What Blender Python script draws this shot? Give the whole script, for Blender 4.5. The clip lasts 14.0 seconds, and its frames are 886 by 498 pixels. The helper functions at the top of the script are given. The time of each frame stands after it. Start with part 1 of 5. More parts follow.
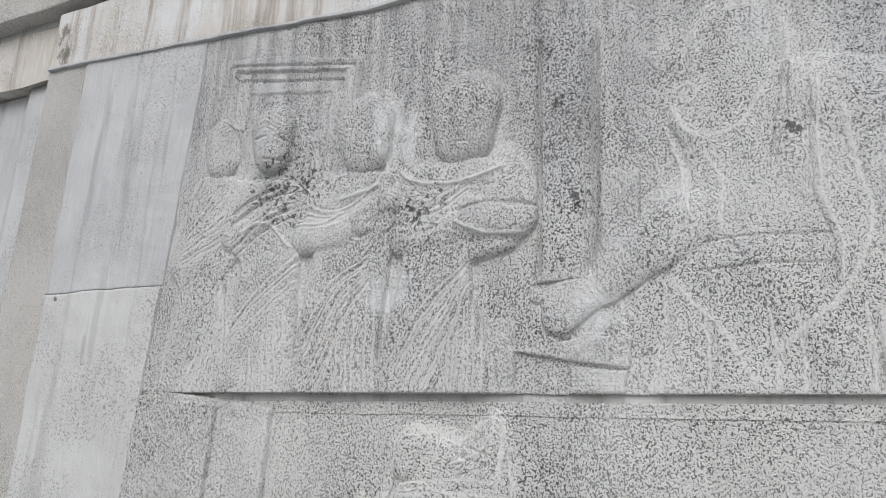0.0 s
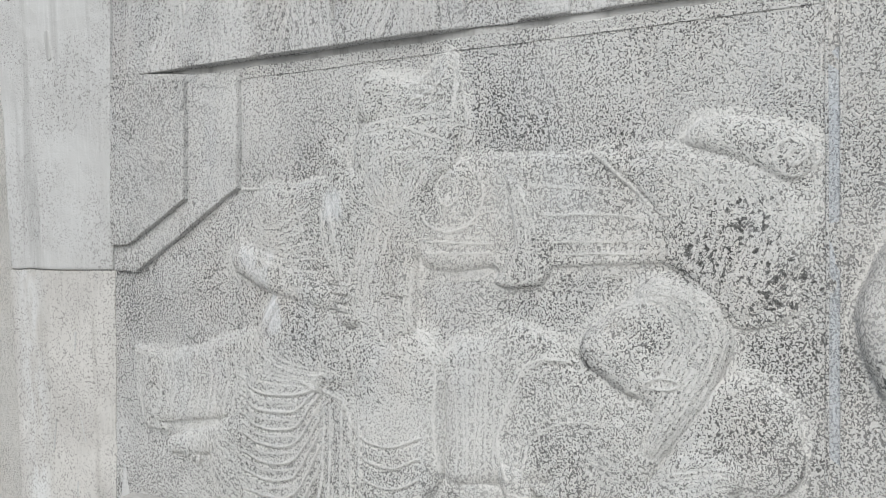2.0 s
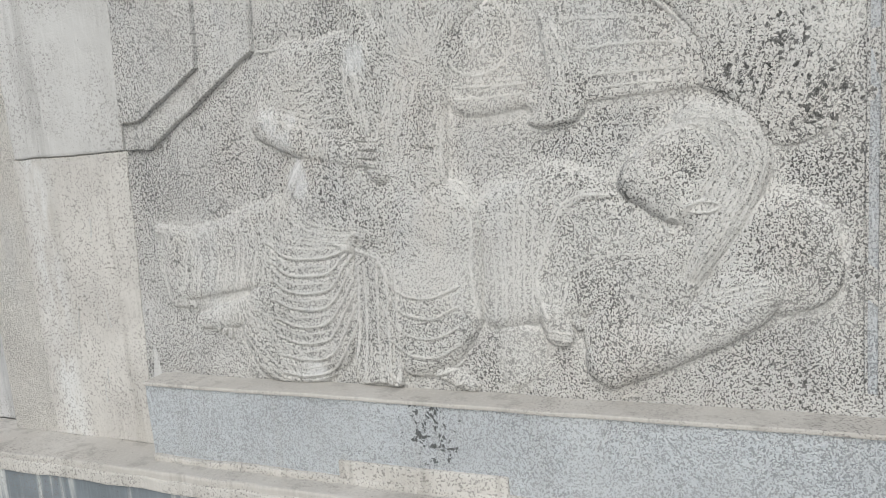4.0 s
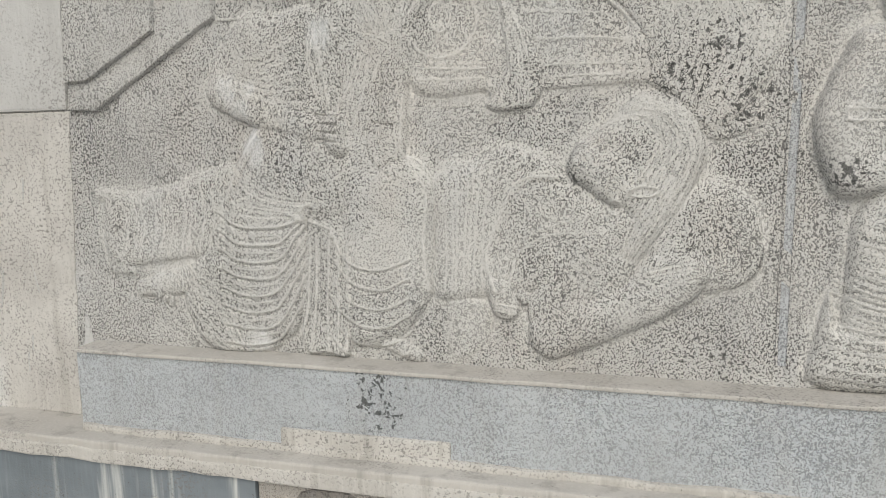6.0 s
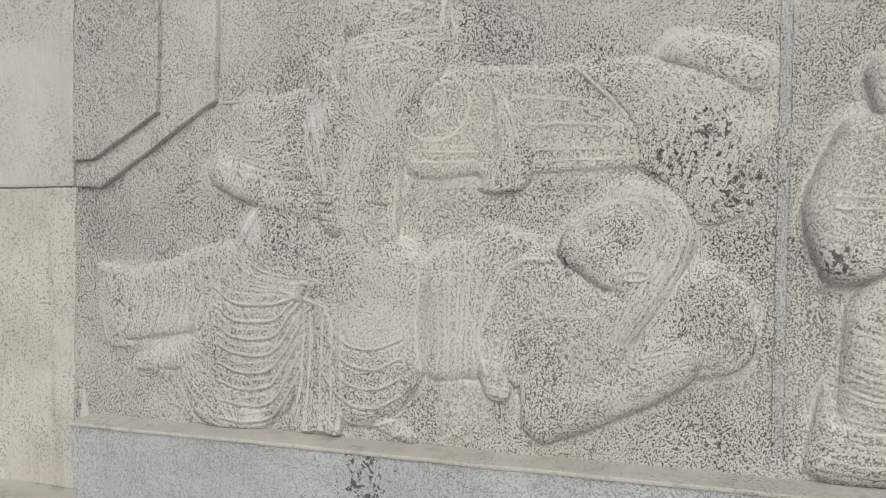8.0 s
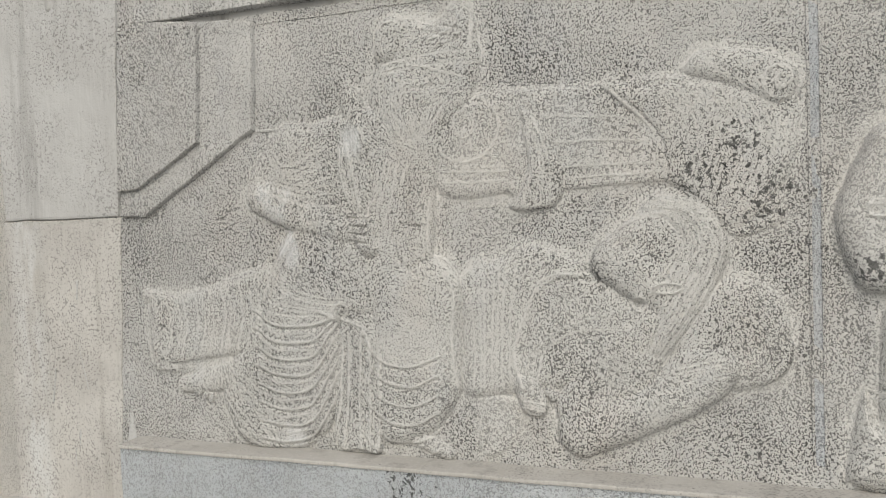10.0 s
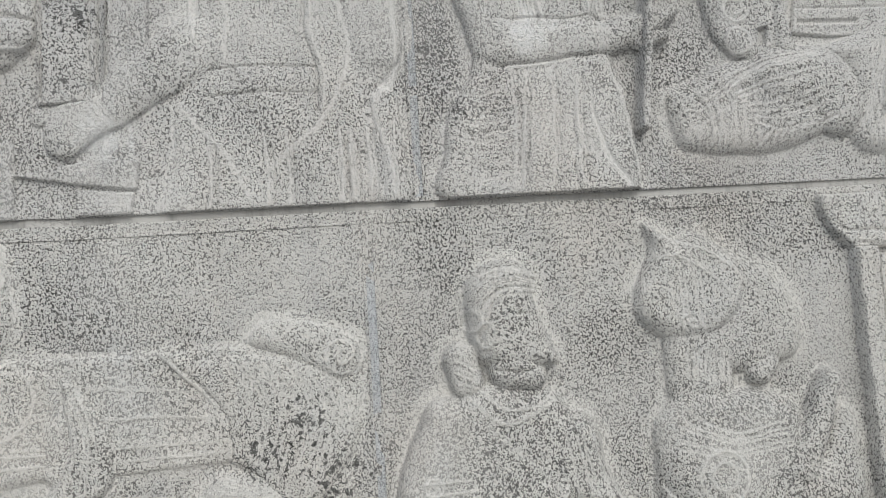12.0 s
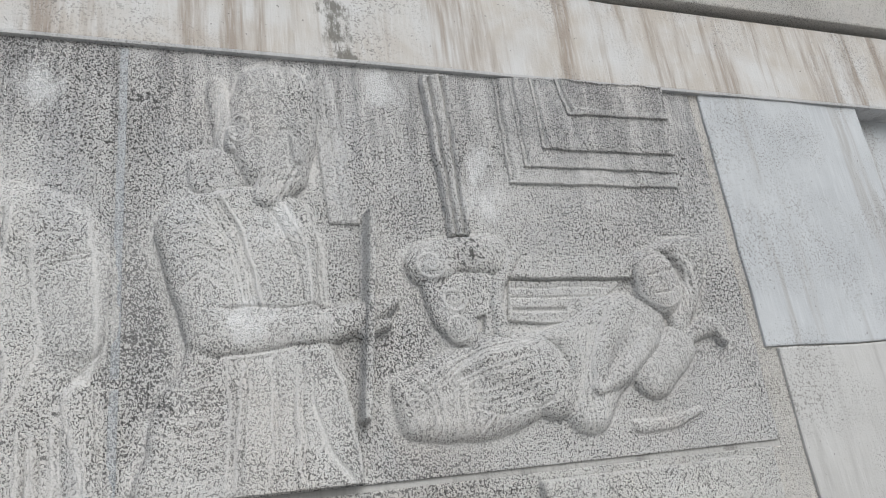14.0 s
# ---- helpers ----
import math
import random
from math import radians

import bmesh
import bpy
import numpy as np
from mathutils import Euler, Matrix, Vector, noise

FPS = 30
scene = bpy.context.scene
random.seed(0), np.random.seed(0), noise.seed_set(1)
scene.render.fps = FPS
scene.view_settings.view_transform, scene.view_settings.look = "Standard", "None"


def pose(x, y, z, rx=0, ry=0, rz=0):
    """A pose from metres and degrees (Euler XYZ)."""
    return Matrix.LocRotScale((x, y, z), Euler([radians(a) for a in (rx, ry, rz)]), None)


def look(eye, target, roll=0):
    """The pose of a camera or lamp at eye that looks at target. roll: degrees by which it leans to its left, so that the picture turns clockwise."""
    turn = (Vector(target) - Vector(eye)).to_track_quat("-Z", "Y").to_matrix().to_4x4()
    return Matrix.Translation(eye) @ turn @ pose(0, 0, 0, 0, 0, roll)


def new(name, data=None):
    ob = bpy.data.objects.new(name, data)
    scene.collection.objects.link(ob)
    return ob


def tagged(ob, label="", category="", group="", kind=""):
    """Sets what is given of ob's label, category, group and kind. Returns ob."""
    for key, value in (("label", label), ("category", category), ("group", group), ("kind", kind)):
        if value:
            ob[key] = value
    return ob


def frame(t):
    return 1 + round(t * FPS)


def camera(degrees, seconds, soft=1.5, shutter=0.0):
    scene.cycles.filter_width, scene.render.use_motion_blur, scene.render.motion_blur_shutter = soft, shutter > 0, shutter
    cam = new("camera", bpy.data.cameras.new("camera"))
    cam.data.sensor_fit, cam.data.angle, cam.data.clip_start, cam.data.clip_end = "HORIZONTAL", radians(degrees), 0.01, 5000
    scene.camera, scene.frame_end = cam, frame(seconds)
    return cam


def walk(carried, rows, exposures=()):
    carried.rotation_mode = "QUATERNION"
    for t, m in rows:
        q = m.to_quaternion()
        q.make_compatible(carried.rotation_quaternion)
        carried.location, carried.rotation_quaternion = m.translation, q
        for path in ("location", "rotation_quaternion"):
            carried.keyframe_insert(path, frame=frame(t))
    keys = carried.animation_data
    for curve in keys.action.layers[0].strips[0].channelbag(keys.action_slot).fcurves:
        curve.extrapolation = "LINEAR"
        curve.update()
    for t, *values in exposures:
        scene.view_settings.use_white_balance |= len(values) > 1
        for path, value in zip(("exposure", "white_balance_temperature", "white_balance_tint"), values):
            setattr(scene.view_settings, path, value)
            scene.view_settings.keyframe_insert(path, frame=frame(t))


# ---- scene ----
cam = camera(62.7, 14.0, 0.8)
PATH = [
    (0, (1.325, -1.283, 1.779), (0.485, 0.451, 2.315), 2.3),
    (0.5, (1.36, -1.289, 1.717), (0.488, 0.467, 2.109), 2.3),
    (1, (1.38, -1.304, 1.646), (0.412, 0.441, 1.778), 0.7),
    (1.5, (1.379, -1.301, 1.601), (0.474, 0.483, 1.605), -2.9),
    (2, (1.398, -1.298, 1.533), (0.561, 0.516, 1.439), -1.6),
    (2.5, (1.394, -1.316, 1.524), (0.582, 0.51, 1.459), -3.2),
    (3, (1.414, -1.318, 1.499), (0.591, 0.497, 1.332), -2.8),
    (3.5, (1.379, -1.335, 1.444), (0.538, 0.452, 1.127), -2.7),
    (3.7, (1.339, -1.342, 1.42), (0.524, 0.458, 1.109), -4.0),
    (5.8, (1.194, -1.466, 1.335), (0.672, 0.44, 1.027), -0.8),
    (6, (1.211, -1.46, 1.339), (0.691, 0.447, 1.039), -0.9),
    (6.5, (1.235, -1.453, 1.365), (0.677, 0.457, 1.16), -1.7),
    (7, (1.247, -1.442, 1.346), (0.662, 0.453, 1.09), -2.3),
    (7.5, (1.264, -1.441, 1.373), (0.704, 0.473, 1.219), -0.4),
    (10, (1.268, -1.474, 1.384), (0.614, 0.414, 1.299), -2.2),
    (10.5, (1.279, -1.425, 1.399), (0.738, 0.5, 1.423), -2.2),
    (11, (1.351, -1.375, 1.434), (1.105, 0.61, 1.433), -2.7),
    (11.5, (1.43, -1.334, 1.547), (1.433, 0.665, 1.606), -2.8),
    (11.7, (1.456, -1.329, 1.588), (1.544, 0.666, 1.698), -3.0),
    (11.9, (1.487, -1.322, 1.65), (1.638, 0.667, 1.795), -3.6),
    (12, (1.497, -1.333, 1.678), (1.673, 0.652, 1.848), -3.7),
    (12.2, (1.519, -1.334, 1.717), (1.786, 0.627, 2.002), -2.0),
    (12.5, (1.538, -1.335, 1.755), (1.892, 0.591, 2.157), -3.4),
    (13, (1.567, -1.347, 1.789), (2.033, 0.529, 2.302), -4.5),
    (13.5, (1.628, -1.358, 1.826), (2.218, 0.454, 2.433), -6.6),
    (14, (1.691, -1.356, 1.825), (2.362, 0.405, 2.496), -7.3),
]
EXPOSURES = (
    (0.0, 0.19, 5920, 8), (1.0, 0.26, 5920, 6), (3.5, 0.25, 6020, 6), (6.5, 0.09, 6390, 6), (10.5, 0.05, 6420, 6), (11.0, 0.13, 6390, 6),
    (11.5, 0.12, 6130, 6), (12.0, 0.08, 6110, 6), (12.5, 0.13, 6150, 7), (13.5, 0.19, 6170, 8), (14.0, 0.13, 5990, 7),
)
walk(cam, [(t, look(e, g, r)) for t, e, g, r in PATH], EXPOSURES)

# ---- light: an overcast sky with a broad, weak sun high in front of the wall, a little to its right ----
SUN_ELEVATION, SUN_TURN = radians(41), radians(11)
world = bpy.data.worlds.new("overcast_sky")
scene.world = world
world.use_nodes = True
sky = world.node_tree.nodes.new("ShaderNodeTexSky")
sky.sky_type, sky.sun_disc = "NISHITA", False
sky.sun_elevation, sky.sun_rotation = SUN_ELEVATION, radians(180) - SUN_TURN
sky.air_density, sky.dust_density, sky.ozone_density = 1.0, 4.0, 1.0
background = world.node_tree.nodes["Background"]
background.inputs["Strength"].default_value = 0.068
world.node_tree.links.new(sky.outputs["Color"], background.inputs["Color"])
sun = new("sun", bpy.data.lights.new("sun", "SUN"))
sun.data.energy, sun.data.angle, sun.data.color = 1.70, radians(62), (1.0, 0.955, 0.89)
sun.matrix_world = look((0, 0, 0), (-math.sin(SUN_TURN) * math.cos(SUN_ELEVATION), math.cos(SUN_TURN) * math.cos(SUN_ELEVATION), -math.sin(SUN_ELEVATION)))


# ---- materials ----
class Nodes:
    """A short way to write a node material in world coordinates."""

    def __init__(self, name, rough=0.9):
        self.mat = bpy.data.materials.new(name)
        self.mat.use_nodes = True
        self.tree = self.mat.node_tree
        self.out = self.tree.nodes["Principled BSDF"]
        self.out.inputs["Roughness"].default_value = rough
        self.out.inputs["Specular IOR Level"].default_value = 0.25
        self.place = self.tree.nodes.new("ShaderNodeNewGeometry").outputs["Position"]

    def put(self, socket, value):
        if isinstance(value, bpy.types.NodeSocket):
            self.tree.links.new(value, socket)
        else:
            socket.default_value = value

    def scaled(self, sx, sy, sz):
        node = self.tree.nodes.new("ShaderNodeVectorMath")
        node.operation = "MULTIPLY"
        self.put(node.inputs[0], self.place)
        node.inputs[1].default_value = (sx, sy, sz)
        return node.outputs[0]

    def noise(self, scale, detail=3.0, rough=0.55, vector=None, warp=0.0):
        node = self.tree.nodes.new("ShaderNodeTexNoise")
        self.put(node.inputs["Vector"], vector or self.place)
        for key, value in (("Scale", scale), ("Detail", detail), ("Roughness", rough), ("Distortion", warp)):
            node.inputs[key].default_value = value
        return node.outputs["Fac"]

    def cells(self, scale, vector=None):
        node = self.tree.nodes.new("ShaderNodeTexVoronoi")
        self.put(node.inputs["Vector"], vector or self.place)
        node.inputs["Scale"].default_value = scale
        return node.outputs["Distance"]

    def ramp(self, value, low, high, to_low=0.0, to_high=1.0):
        node = self.tree.nodes.new("ShaderNodeMapRange")
        node.interpolation_type = "SMOOTHSTEP"
        for key, v in zip(("Value", "From Min", "From Max", "To Min", "To Max"), (value, low, high, to_low, to_high)):
            self.put(node.inputs[key], v)
        return node.outputs["Result"]

    def sum(self, operation, a, b):
        node = self.tree.nodes.new("ShaderNodeMath")
        node.operation = operation
        self.put(node.inputs[0], a)
        self.put(node.inputs[1], b)
        return node.outputs[0]

    def mix(self, factor, a, b):
        node = self.tree.nodes.new("ShaderNodeMix")
        node.data_type = "RGBA"
        self.put(node.inputs["Factor"], factor)
        for socket, v in ((node.inputs[6], a), (node.inputs[7], b)):
            self.put(socket, (*v, 1) if isinstance(v, tuple) else v)
        return node.outputs[2]

    def near(self, x, z, radius):
        """1 at (x, z) on the wall, 0 from radius on."""
        node = self.tree.nodes.new("ShaderNodeVectorMath")
        node.operation = "DISTANCE"
        self.put(node.inputs[0], self.scaled(1, 0, 1))
        node.inputs[1].default_value = (x, 0, z)
        return self.ramp(node.outputs["Value"], 0.0, radius, 1.0, 0.0)

    def finish(self, colour, height=None, strength=0.5, distance=0.004):
        self.put(self.out.inputs["Base Color"], colour)
        if height is not None:
            bump = self.tree.nodes.new("ShaderNodeBump")
            bump.inputs["Strength"].default_value, bump.inputs["Distance"].default_value = strength, distance
            self.put(bump.inputs["Height"], height)
            self.put(self.out.inputs["Normal"], bump.outputs["Normal"])
        return self.mat


def pitted_stone(name, light, dark, pits, spots=(), tint=(0.40, 0.405, 0.42), grime=0.35, runs=0.0, smooth=0.62, pale=(), dense=()):
    """Pecked, limewashed stone: fine pits, worn smooth patches, rain streaks, clusters of black lichen."""
    n = Nodes(name)
    speck = n.noise(305, 1.5, 0.55, n.scaled(1.0, 1.0, 0.85), 0.5)
    coarse = n.noise(210, 1.8, 0.55, n.scaled(1.0, 1.0, 0.8), 0.6)
    fine = n.noise(330, 1.0, 0.5)
    patch = n.noise(4.2, 4.0, 0.62)
    broad = n.noise(1.7, 3.0, 0.6)
    streak = n.noise(5.0, 4.0, 0.6, n.scaled(3.0, 3.0, 0.30))
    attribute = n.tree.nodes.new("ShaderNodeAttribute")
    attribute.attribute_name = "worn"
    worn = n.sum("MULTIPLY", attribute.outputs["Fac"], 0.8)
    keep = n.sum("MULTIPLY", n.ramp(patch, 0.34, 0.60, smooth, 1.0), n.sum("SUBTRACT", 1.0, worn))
    level = n.ramp(n.noise(2.6, 3.0, 0.6), 0.30, 0.70, 0.385, 0.445)
    for x, z, radius in dense:
        # closely pecked, unwashed stretches
        level = n.sum("ADD", level, n.sum("MULTIPLY", n.near(x, z, radius), 0.028))
    pit = n.ramp(n.sum("SUBTRACT", speck, level), 0.030, -0.026)
    pit = n.sum("MAXIMUM", n.sum("MULTIPLY", pit, 0.86), n.ramp(n.sum("SUBTRACT", coarse, level), -0.014, -0.046))
    pit = n.sum("MULTIPLY", n.sum("MULTIPLY", pit, keep), pits)
    colour = n.mix(n.ramp(broad, 0.32, 0.68), light, tuple(0.86 * c for c in light))
    colour = n.mix(n.ramp(streak, 0.46, 0.72, 0.0, grime), colour, tint)
    colour = n.mix(n.ramp(n.noise(3.1, 3.0, 0.6, n.scaled(1.0, 1.0, 0.6)), 0.50, 0.68, 0.0, 0.3), colour, (light[0] * 0.97, light[1] * 0.90, light[2] * 0.85))
    colour = n.mix(n.ramp(n.noise(4.3, 3.0, 0.6, n.scaled(1.3, 1.0, 0.5)), 0.54, 0.70, 0.0, 0.25), colour, (light[0] * 0.84, light[1] * 0.88, light[2] * 0.96))
    if runs:
        # black rain stains hanging from the beam, deepened to stand for weaker light there
        height = n.tree.nodes.new("ShaderNodeSeparateXYZ")
        n.put(height.inputs[0], n.place)
        hang = n.sum("MULTIPLY", n.ramp(height.outputs["Z"], 2.25, 2.78), n.ramp(n.noise(9.0, 4.0, 0.65, n.scaled(3.0, 3.0, 0.25)), 0.38, 0.62))
        colour = n.mix(n.sum("MULTIPLY", hang, runs), colour, (0.17, 0.17, 0.175))
    colour = n.mix(n.ramp(n.noise(14, 4.0, 0.65), 0.52, 0.72, 0.0, 0.4), colour, tuple(1.13 * c for c in light))
    colour = n.mix(n.ramp(fine, 0.42, 0.62, 0.0, 0.5), colour, tuple(1.06 * c for c in light))
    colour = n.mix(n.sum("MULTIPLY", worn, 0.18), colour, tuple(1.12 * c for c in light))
    colour = n.mix(n.sum("MULTIPLY", pit, 0.86), colour, dark)
    for x, z, radius in pale:
        # thin smears of lime
        inside = n.near(x, z, radius)
        level = n.sum("ADD", n.noise(16, 4.0, 0.65, n.scaled(1.3, 1.0, 0.6)), n.sum("MULTIPLY", inside, 0.25))
        colour = n.mix(n.sum("MULTIPLY", n.ramp(level, 0.54, 0.78, 0.0, 0.7), n.ramp(inside, 0.0, 0.5)), colour, (0.80, 0.805, 0.805))
    blot = n.noise(75, 3.0, 0.65, None, 0.4)
    for x, z, radius in spots:
        inside = n.near(x, z, radius)
        level = n.sum("ADD", blot, n.sum("MULTIPLY", inside, 0.13))
        colour = n.mix(n.sum("MULTIPLY", n.ramp(level, 0.62, 0.68, 0.0, 0.8), n.ramp(inside, 0.0, 0.3)), colour, (0.06, 0.062, 0.06))
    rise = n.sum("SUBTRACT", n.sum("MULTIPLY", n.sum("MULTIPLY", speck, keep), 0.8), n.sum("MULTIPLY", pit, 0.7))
    rise = n.sum("ADD", rise, n.sum("MULTIPLY", n.noise(60, 3.0, 0.6), 0.22))
    return n.finish(colour, rise, 1.0, 0.005)


def lime_plaster(name, light, second, stain, amount=0.6, streaks=0.5, runs=(), mould=(), spread=0.52, worn=0.45):
    """Brushed lime plaster: trowel marks, brush streaks, run-off stains, a few pinholes."""
    n = Nodes(name, 0.85)
    broad = n.noise(3.2, 4.0, 0.6, None, 0.3)
    run = n.noise(4.5, 4.0, 0.62, n.scaled(3.2, 3.2, 0.22))
    brush = n.noise(60, 3.0, 0.6, n.scaled(2.2, 2.2, 0.18))
    grain = n.noise(190, 2.0, 0.6)
    hole = n.ramp(n.noise(95, 2.0, 0.6), 0.70, 0.75)
    colour = n.mix(n.ramp(broad, 0.35, 0.65), light, second)
    colour = n.mix(n.ramp(run, spread, spread + 0.14, 0.0, amount), colour, stain)
    colour = n.mix(n.ramp(brush, 0.45, 0.75, 0.0, streaks), colour, tuple(1.1 * c for c in light))
    rough = n.sum("MULTIPLY", n.ramp(grain, 0.48, 0.36), n.ramp(n.noise(4.0, 3.0), worn, worn + 0.25, 0.0, 0.7))
    for x, half in runs:
        # white lime runs
        side = n.tree.nodes.new("ShaderNodeVectorMath")
        side.operation = "DISTANCE"
        n.put(side.inputs[0], n.scaled(1, 0, 0))
        side.inputs[1].default_value = (x, 0, 0)
        lime = n.sum("MULTIPLY", n.ramp(side.outputs["Value"], half, 0.0), n.ramp(n.noise(7.0, 4.0, 0.65, n.scaled(2.0, 2.0, 0.5)), 0.36, 0.58))
        colour = n.mix(n.sum("MULTIPLY", lime, 0.7), colour, (0.70, 0.71, 0.71))
    for x, z, radius in mould:
        inside = n.near(x, z, radius)
        level = n.sum("ADD", n.noise(40, 4.0, 0.7, n.scaled(1.5, 1.5, 0.7)), n.sum("MULTIPLY", inside, 0.22))
        colour = n.mix(n.sum("MULTIPLY", n.ramp(level, 0.54, 0.74, 0.0, 0.8), n.ramp(inside, 0.0, 0.5)), colour, (0.13, 0.125, 0.105))
    colour = n.mix(rough, colour, (0.2, 0.19, 0.18))
    colour = n.mix(n.sum("MULTIPLY", hole, 0.6), colour, (0.12, 0.115, 0.11))
    rise = n.sum("ADD", n.sum("MULTIPLY", brush, 0.5), n.sum("MULTIPLY", grain, 0.35))
    return n.finish(colour, n.sum("SUBTRACT", rise, rough), 0.4, 0.004)


SPOTS_LOWER = ((1.35, 1.50, 0.09), (1.28, 1.45, 0.08), (1.40, 1.40, 0.09), (1.08, 1.27, 0.04), (1.56, 1.27, 0.05))
SPOTS_UPPER = ((1.36, 2.34, 0.04), (1.63, 2.66, 0.06), (1.66, 2.05, 0.03), (0.96, 2.45, 0.05), (0.30, 2.35, 0.16), (0.66, 2.26, 0.09), (0.98, 2.25, 0.05), (2.25, 2.33, 0.06))
PALE_LOWER = ((0.355, 1.43, 0.085), (0.39, 1.33, 0.07), (0.575, 1.56, 0.05), (0.38, 0.88, 0.06), (0.56, 1.56, 0.06))
DENSE_LOWER = ((1.02, 1.75, 0.20), (1.58, 1.62, 0.24), (1.55, 1.25, 0.16), (1.90, 1.60, 0.16))
DENSE_UPPER = ((1.63, 2.56, 0.26), (1.35, 2.32, 0.20), (2.62, 2.42, 0.26), (0.96, 2.40, 0.16), (1.62, 2.20, 0.18))
PALE_UPPER = ((0.58, 2.48, 0.09), (0.60, 2.42, 0.09), (0.59, 2.09, 0.09), (1.02, 2.02, 0.09), (1.43, 2.68, 0.09), (2.31, 2.46, 0.09), (2.32, 2.55, 0.09), (1.85, 2.39, 0.09), (2.12, 2.72, 0.09), (1.80, 2.21, 0.09))
STONE_LOWER = pitted_stone("pecked_stone_lower", (0.63, 0.622, 0.602), (0.055, 0.054, 0.053), 1.0, SPOTS_LOWER, dense=DENSE_LOWER)
STONE_UPPER = pitted_stone("pecked_stone_upper", (0.63, 0.624, 0.613), (0.055, 0.054, 0.053), 1.0, SPOTS_UPPER, grime=0.4, runs=0.6, pale=PALE_UPPER, dense=DENSE_UPPER)
FIGURE_LOWER = pitted_stone("carved_stone_lower", (0.68, 0.671, 0.646), (0.06, 0.059, 0.058), 0.95, SPOTS_LOWER, grime=0.15, smooth=0.5, pale=PALE_LOWER)
FIGURE_UPPER = pitted_stone("carved_stone_upper", (0.67, 0.663, 0.648), (0.06, 0.059, 0.058), 0.9, SPOTS_UPPER, grime=0.3, runs=0.5, smooth=0.5, pale=PALE_UPPER, dense=DENSE_UPPER)
GROOVE = lime_plaster("brushed_joint_mortar", (0.54, 0.535, 0.52), (0.45, 0.443, 0.43), (0.24, 0.235, 0.225), 0.7, 0.4)
PLASTER = lime_plaster("white_lime_plaster", (0.570, 0.568, 0.558), (0.508, 0.503, 0.491), (0.434, 0.429, 0.419), 0.8, 0.5, worn=0.40)
PLASTER_WORN = lime_plaster("worn_lime_plaster", (0.608, 0.589, 0.558), (0.508, 0.490, 0.459), (0.409, 0.391, 0.360), 0.6, 0.5, worn=0.32)
DIVIDER = pitted_stone("bluish_strip_stone", (0.56, 0.58, 0.60), (0.16, 0.165, 0.17), 0.7, grime=0.2)
PLASTER_GREY = lime_plaster("grey_white_lime_plaster", (0.533, 0.533, 0.533), (0.459, 0.459, 0.464), (0.360, 0.360, 0.365), 0.8, 0.5, worn=0.40)
PLASTER_BLUE = lime_plaster("bluish_lime_plaster", (0.583, 0.603, 0.620), (0.508, 0.527, 0.546), (0.434, 0.430, 0.425), 0.8, 0.5, worn=0.40)
MARGIN = pitted_stone("pecked_margin_stone", (0.64, 0.62, 0.585), (0.2, 0.19, 0.175), 0.8, grime=0.2)
BEAM = lime_plaster("stained_beam_plaster", (0.64, 0.64, 0.635), (0.53, 0.49, 0.44), (0.36, 0.31, 0.265), 0.9, 0.5, spread=0.49, worn=0.42, mould=((2.03, 2.80, 0.05), (2.02, 2.86, 0.06), (2.01, 2.93, 0.06), (1.99, 3.00, 0.07), (-0.62, 2.97, 0.06), (-0.60, 2.90, 0.06), (-0.61, 2.83, 0.05)))
PLASTER_RUNS = lime_plaster("brushed_lime_plaster", (0.608, 0.589, 0.558), (0.508, 0.490, 0.465), (0.446, 0.428, 0.397), 0.6, 0.4, runs=((-0.42, 0.08),), worn=0.30)
LEDGE = pitted_stone("blue_grey_ledge_stone", (0.60, 0.63, 0.655), (0.2, 0.21, 0.22), 0.7, ((0.68, 0.80, 0.11),), (0.44, 0.44, 0.43))
LEDGE_TOP = lime_plaster("smooth_ledge_mortar", (0.56, 0.54, 0.51), (0.48, 0.46, 0.43), (0.30, 0.285, 0.265), 0.5, 0.4)
PLINTH = lime_plaster("dark_plinth_paint", (0.23, 0.26, 0.285), (0.17, 0.195, 0.215), (0.62, 0.63, 0.62), 0.9, 0.3)
RUBBLE_BED = pitted_stone("rubble_mortar", (0.52, 0.49, 0.45), (0.22, 0.2, 0.18), 0.9)
RUBBLE = pitted_stone("rubble_stone", (0.27, 0.255, 0.235), (0.09, 0.085, 0.08), 1.0)
# ground out of view, made pale to bounce light up the wall
GROUND = pitted_stone("pale_bounce_concrete", (0.60, 0.595, 0.575), (0.2, 0.195, 0.19), 0.7)


# ---- helpers for meshes ----
def mesh_object(name, verts, faces, material, parent=None, label="", smooth=False):
    data = bpy.data.meshes.new(name)
    data.from_pydata(verts, [], faces)
    data.materials.append(material)
    data.polygons.foreach_set("use_smooth", [smooth] * len(data.polygons))
    data.update()
    ob = new(name, data)
    if parent:
        ob.parent = parent
    return tagged(ob, label)


def part(name, bm, material, parent=None, label="", smooth=False):
    data = bpy.data.meshes.new(name)
    bm.to_mesh(data)
    bm.free()
    data.materials.append(material)
    data.polygons.foreach_set("use_smooth", [smooth] * len(data.polygons))
    ob = new(name, data)
    if parent:
        ob.parent = parent
    return tagged(ob, label)


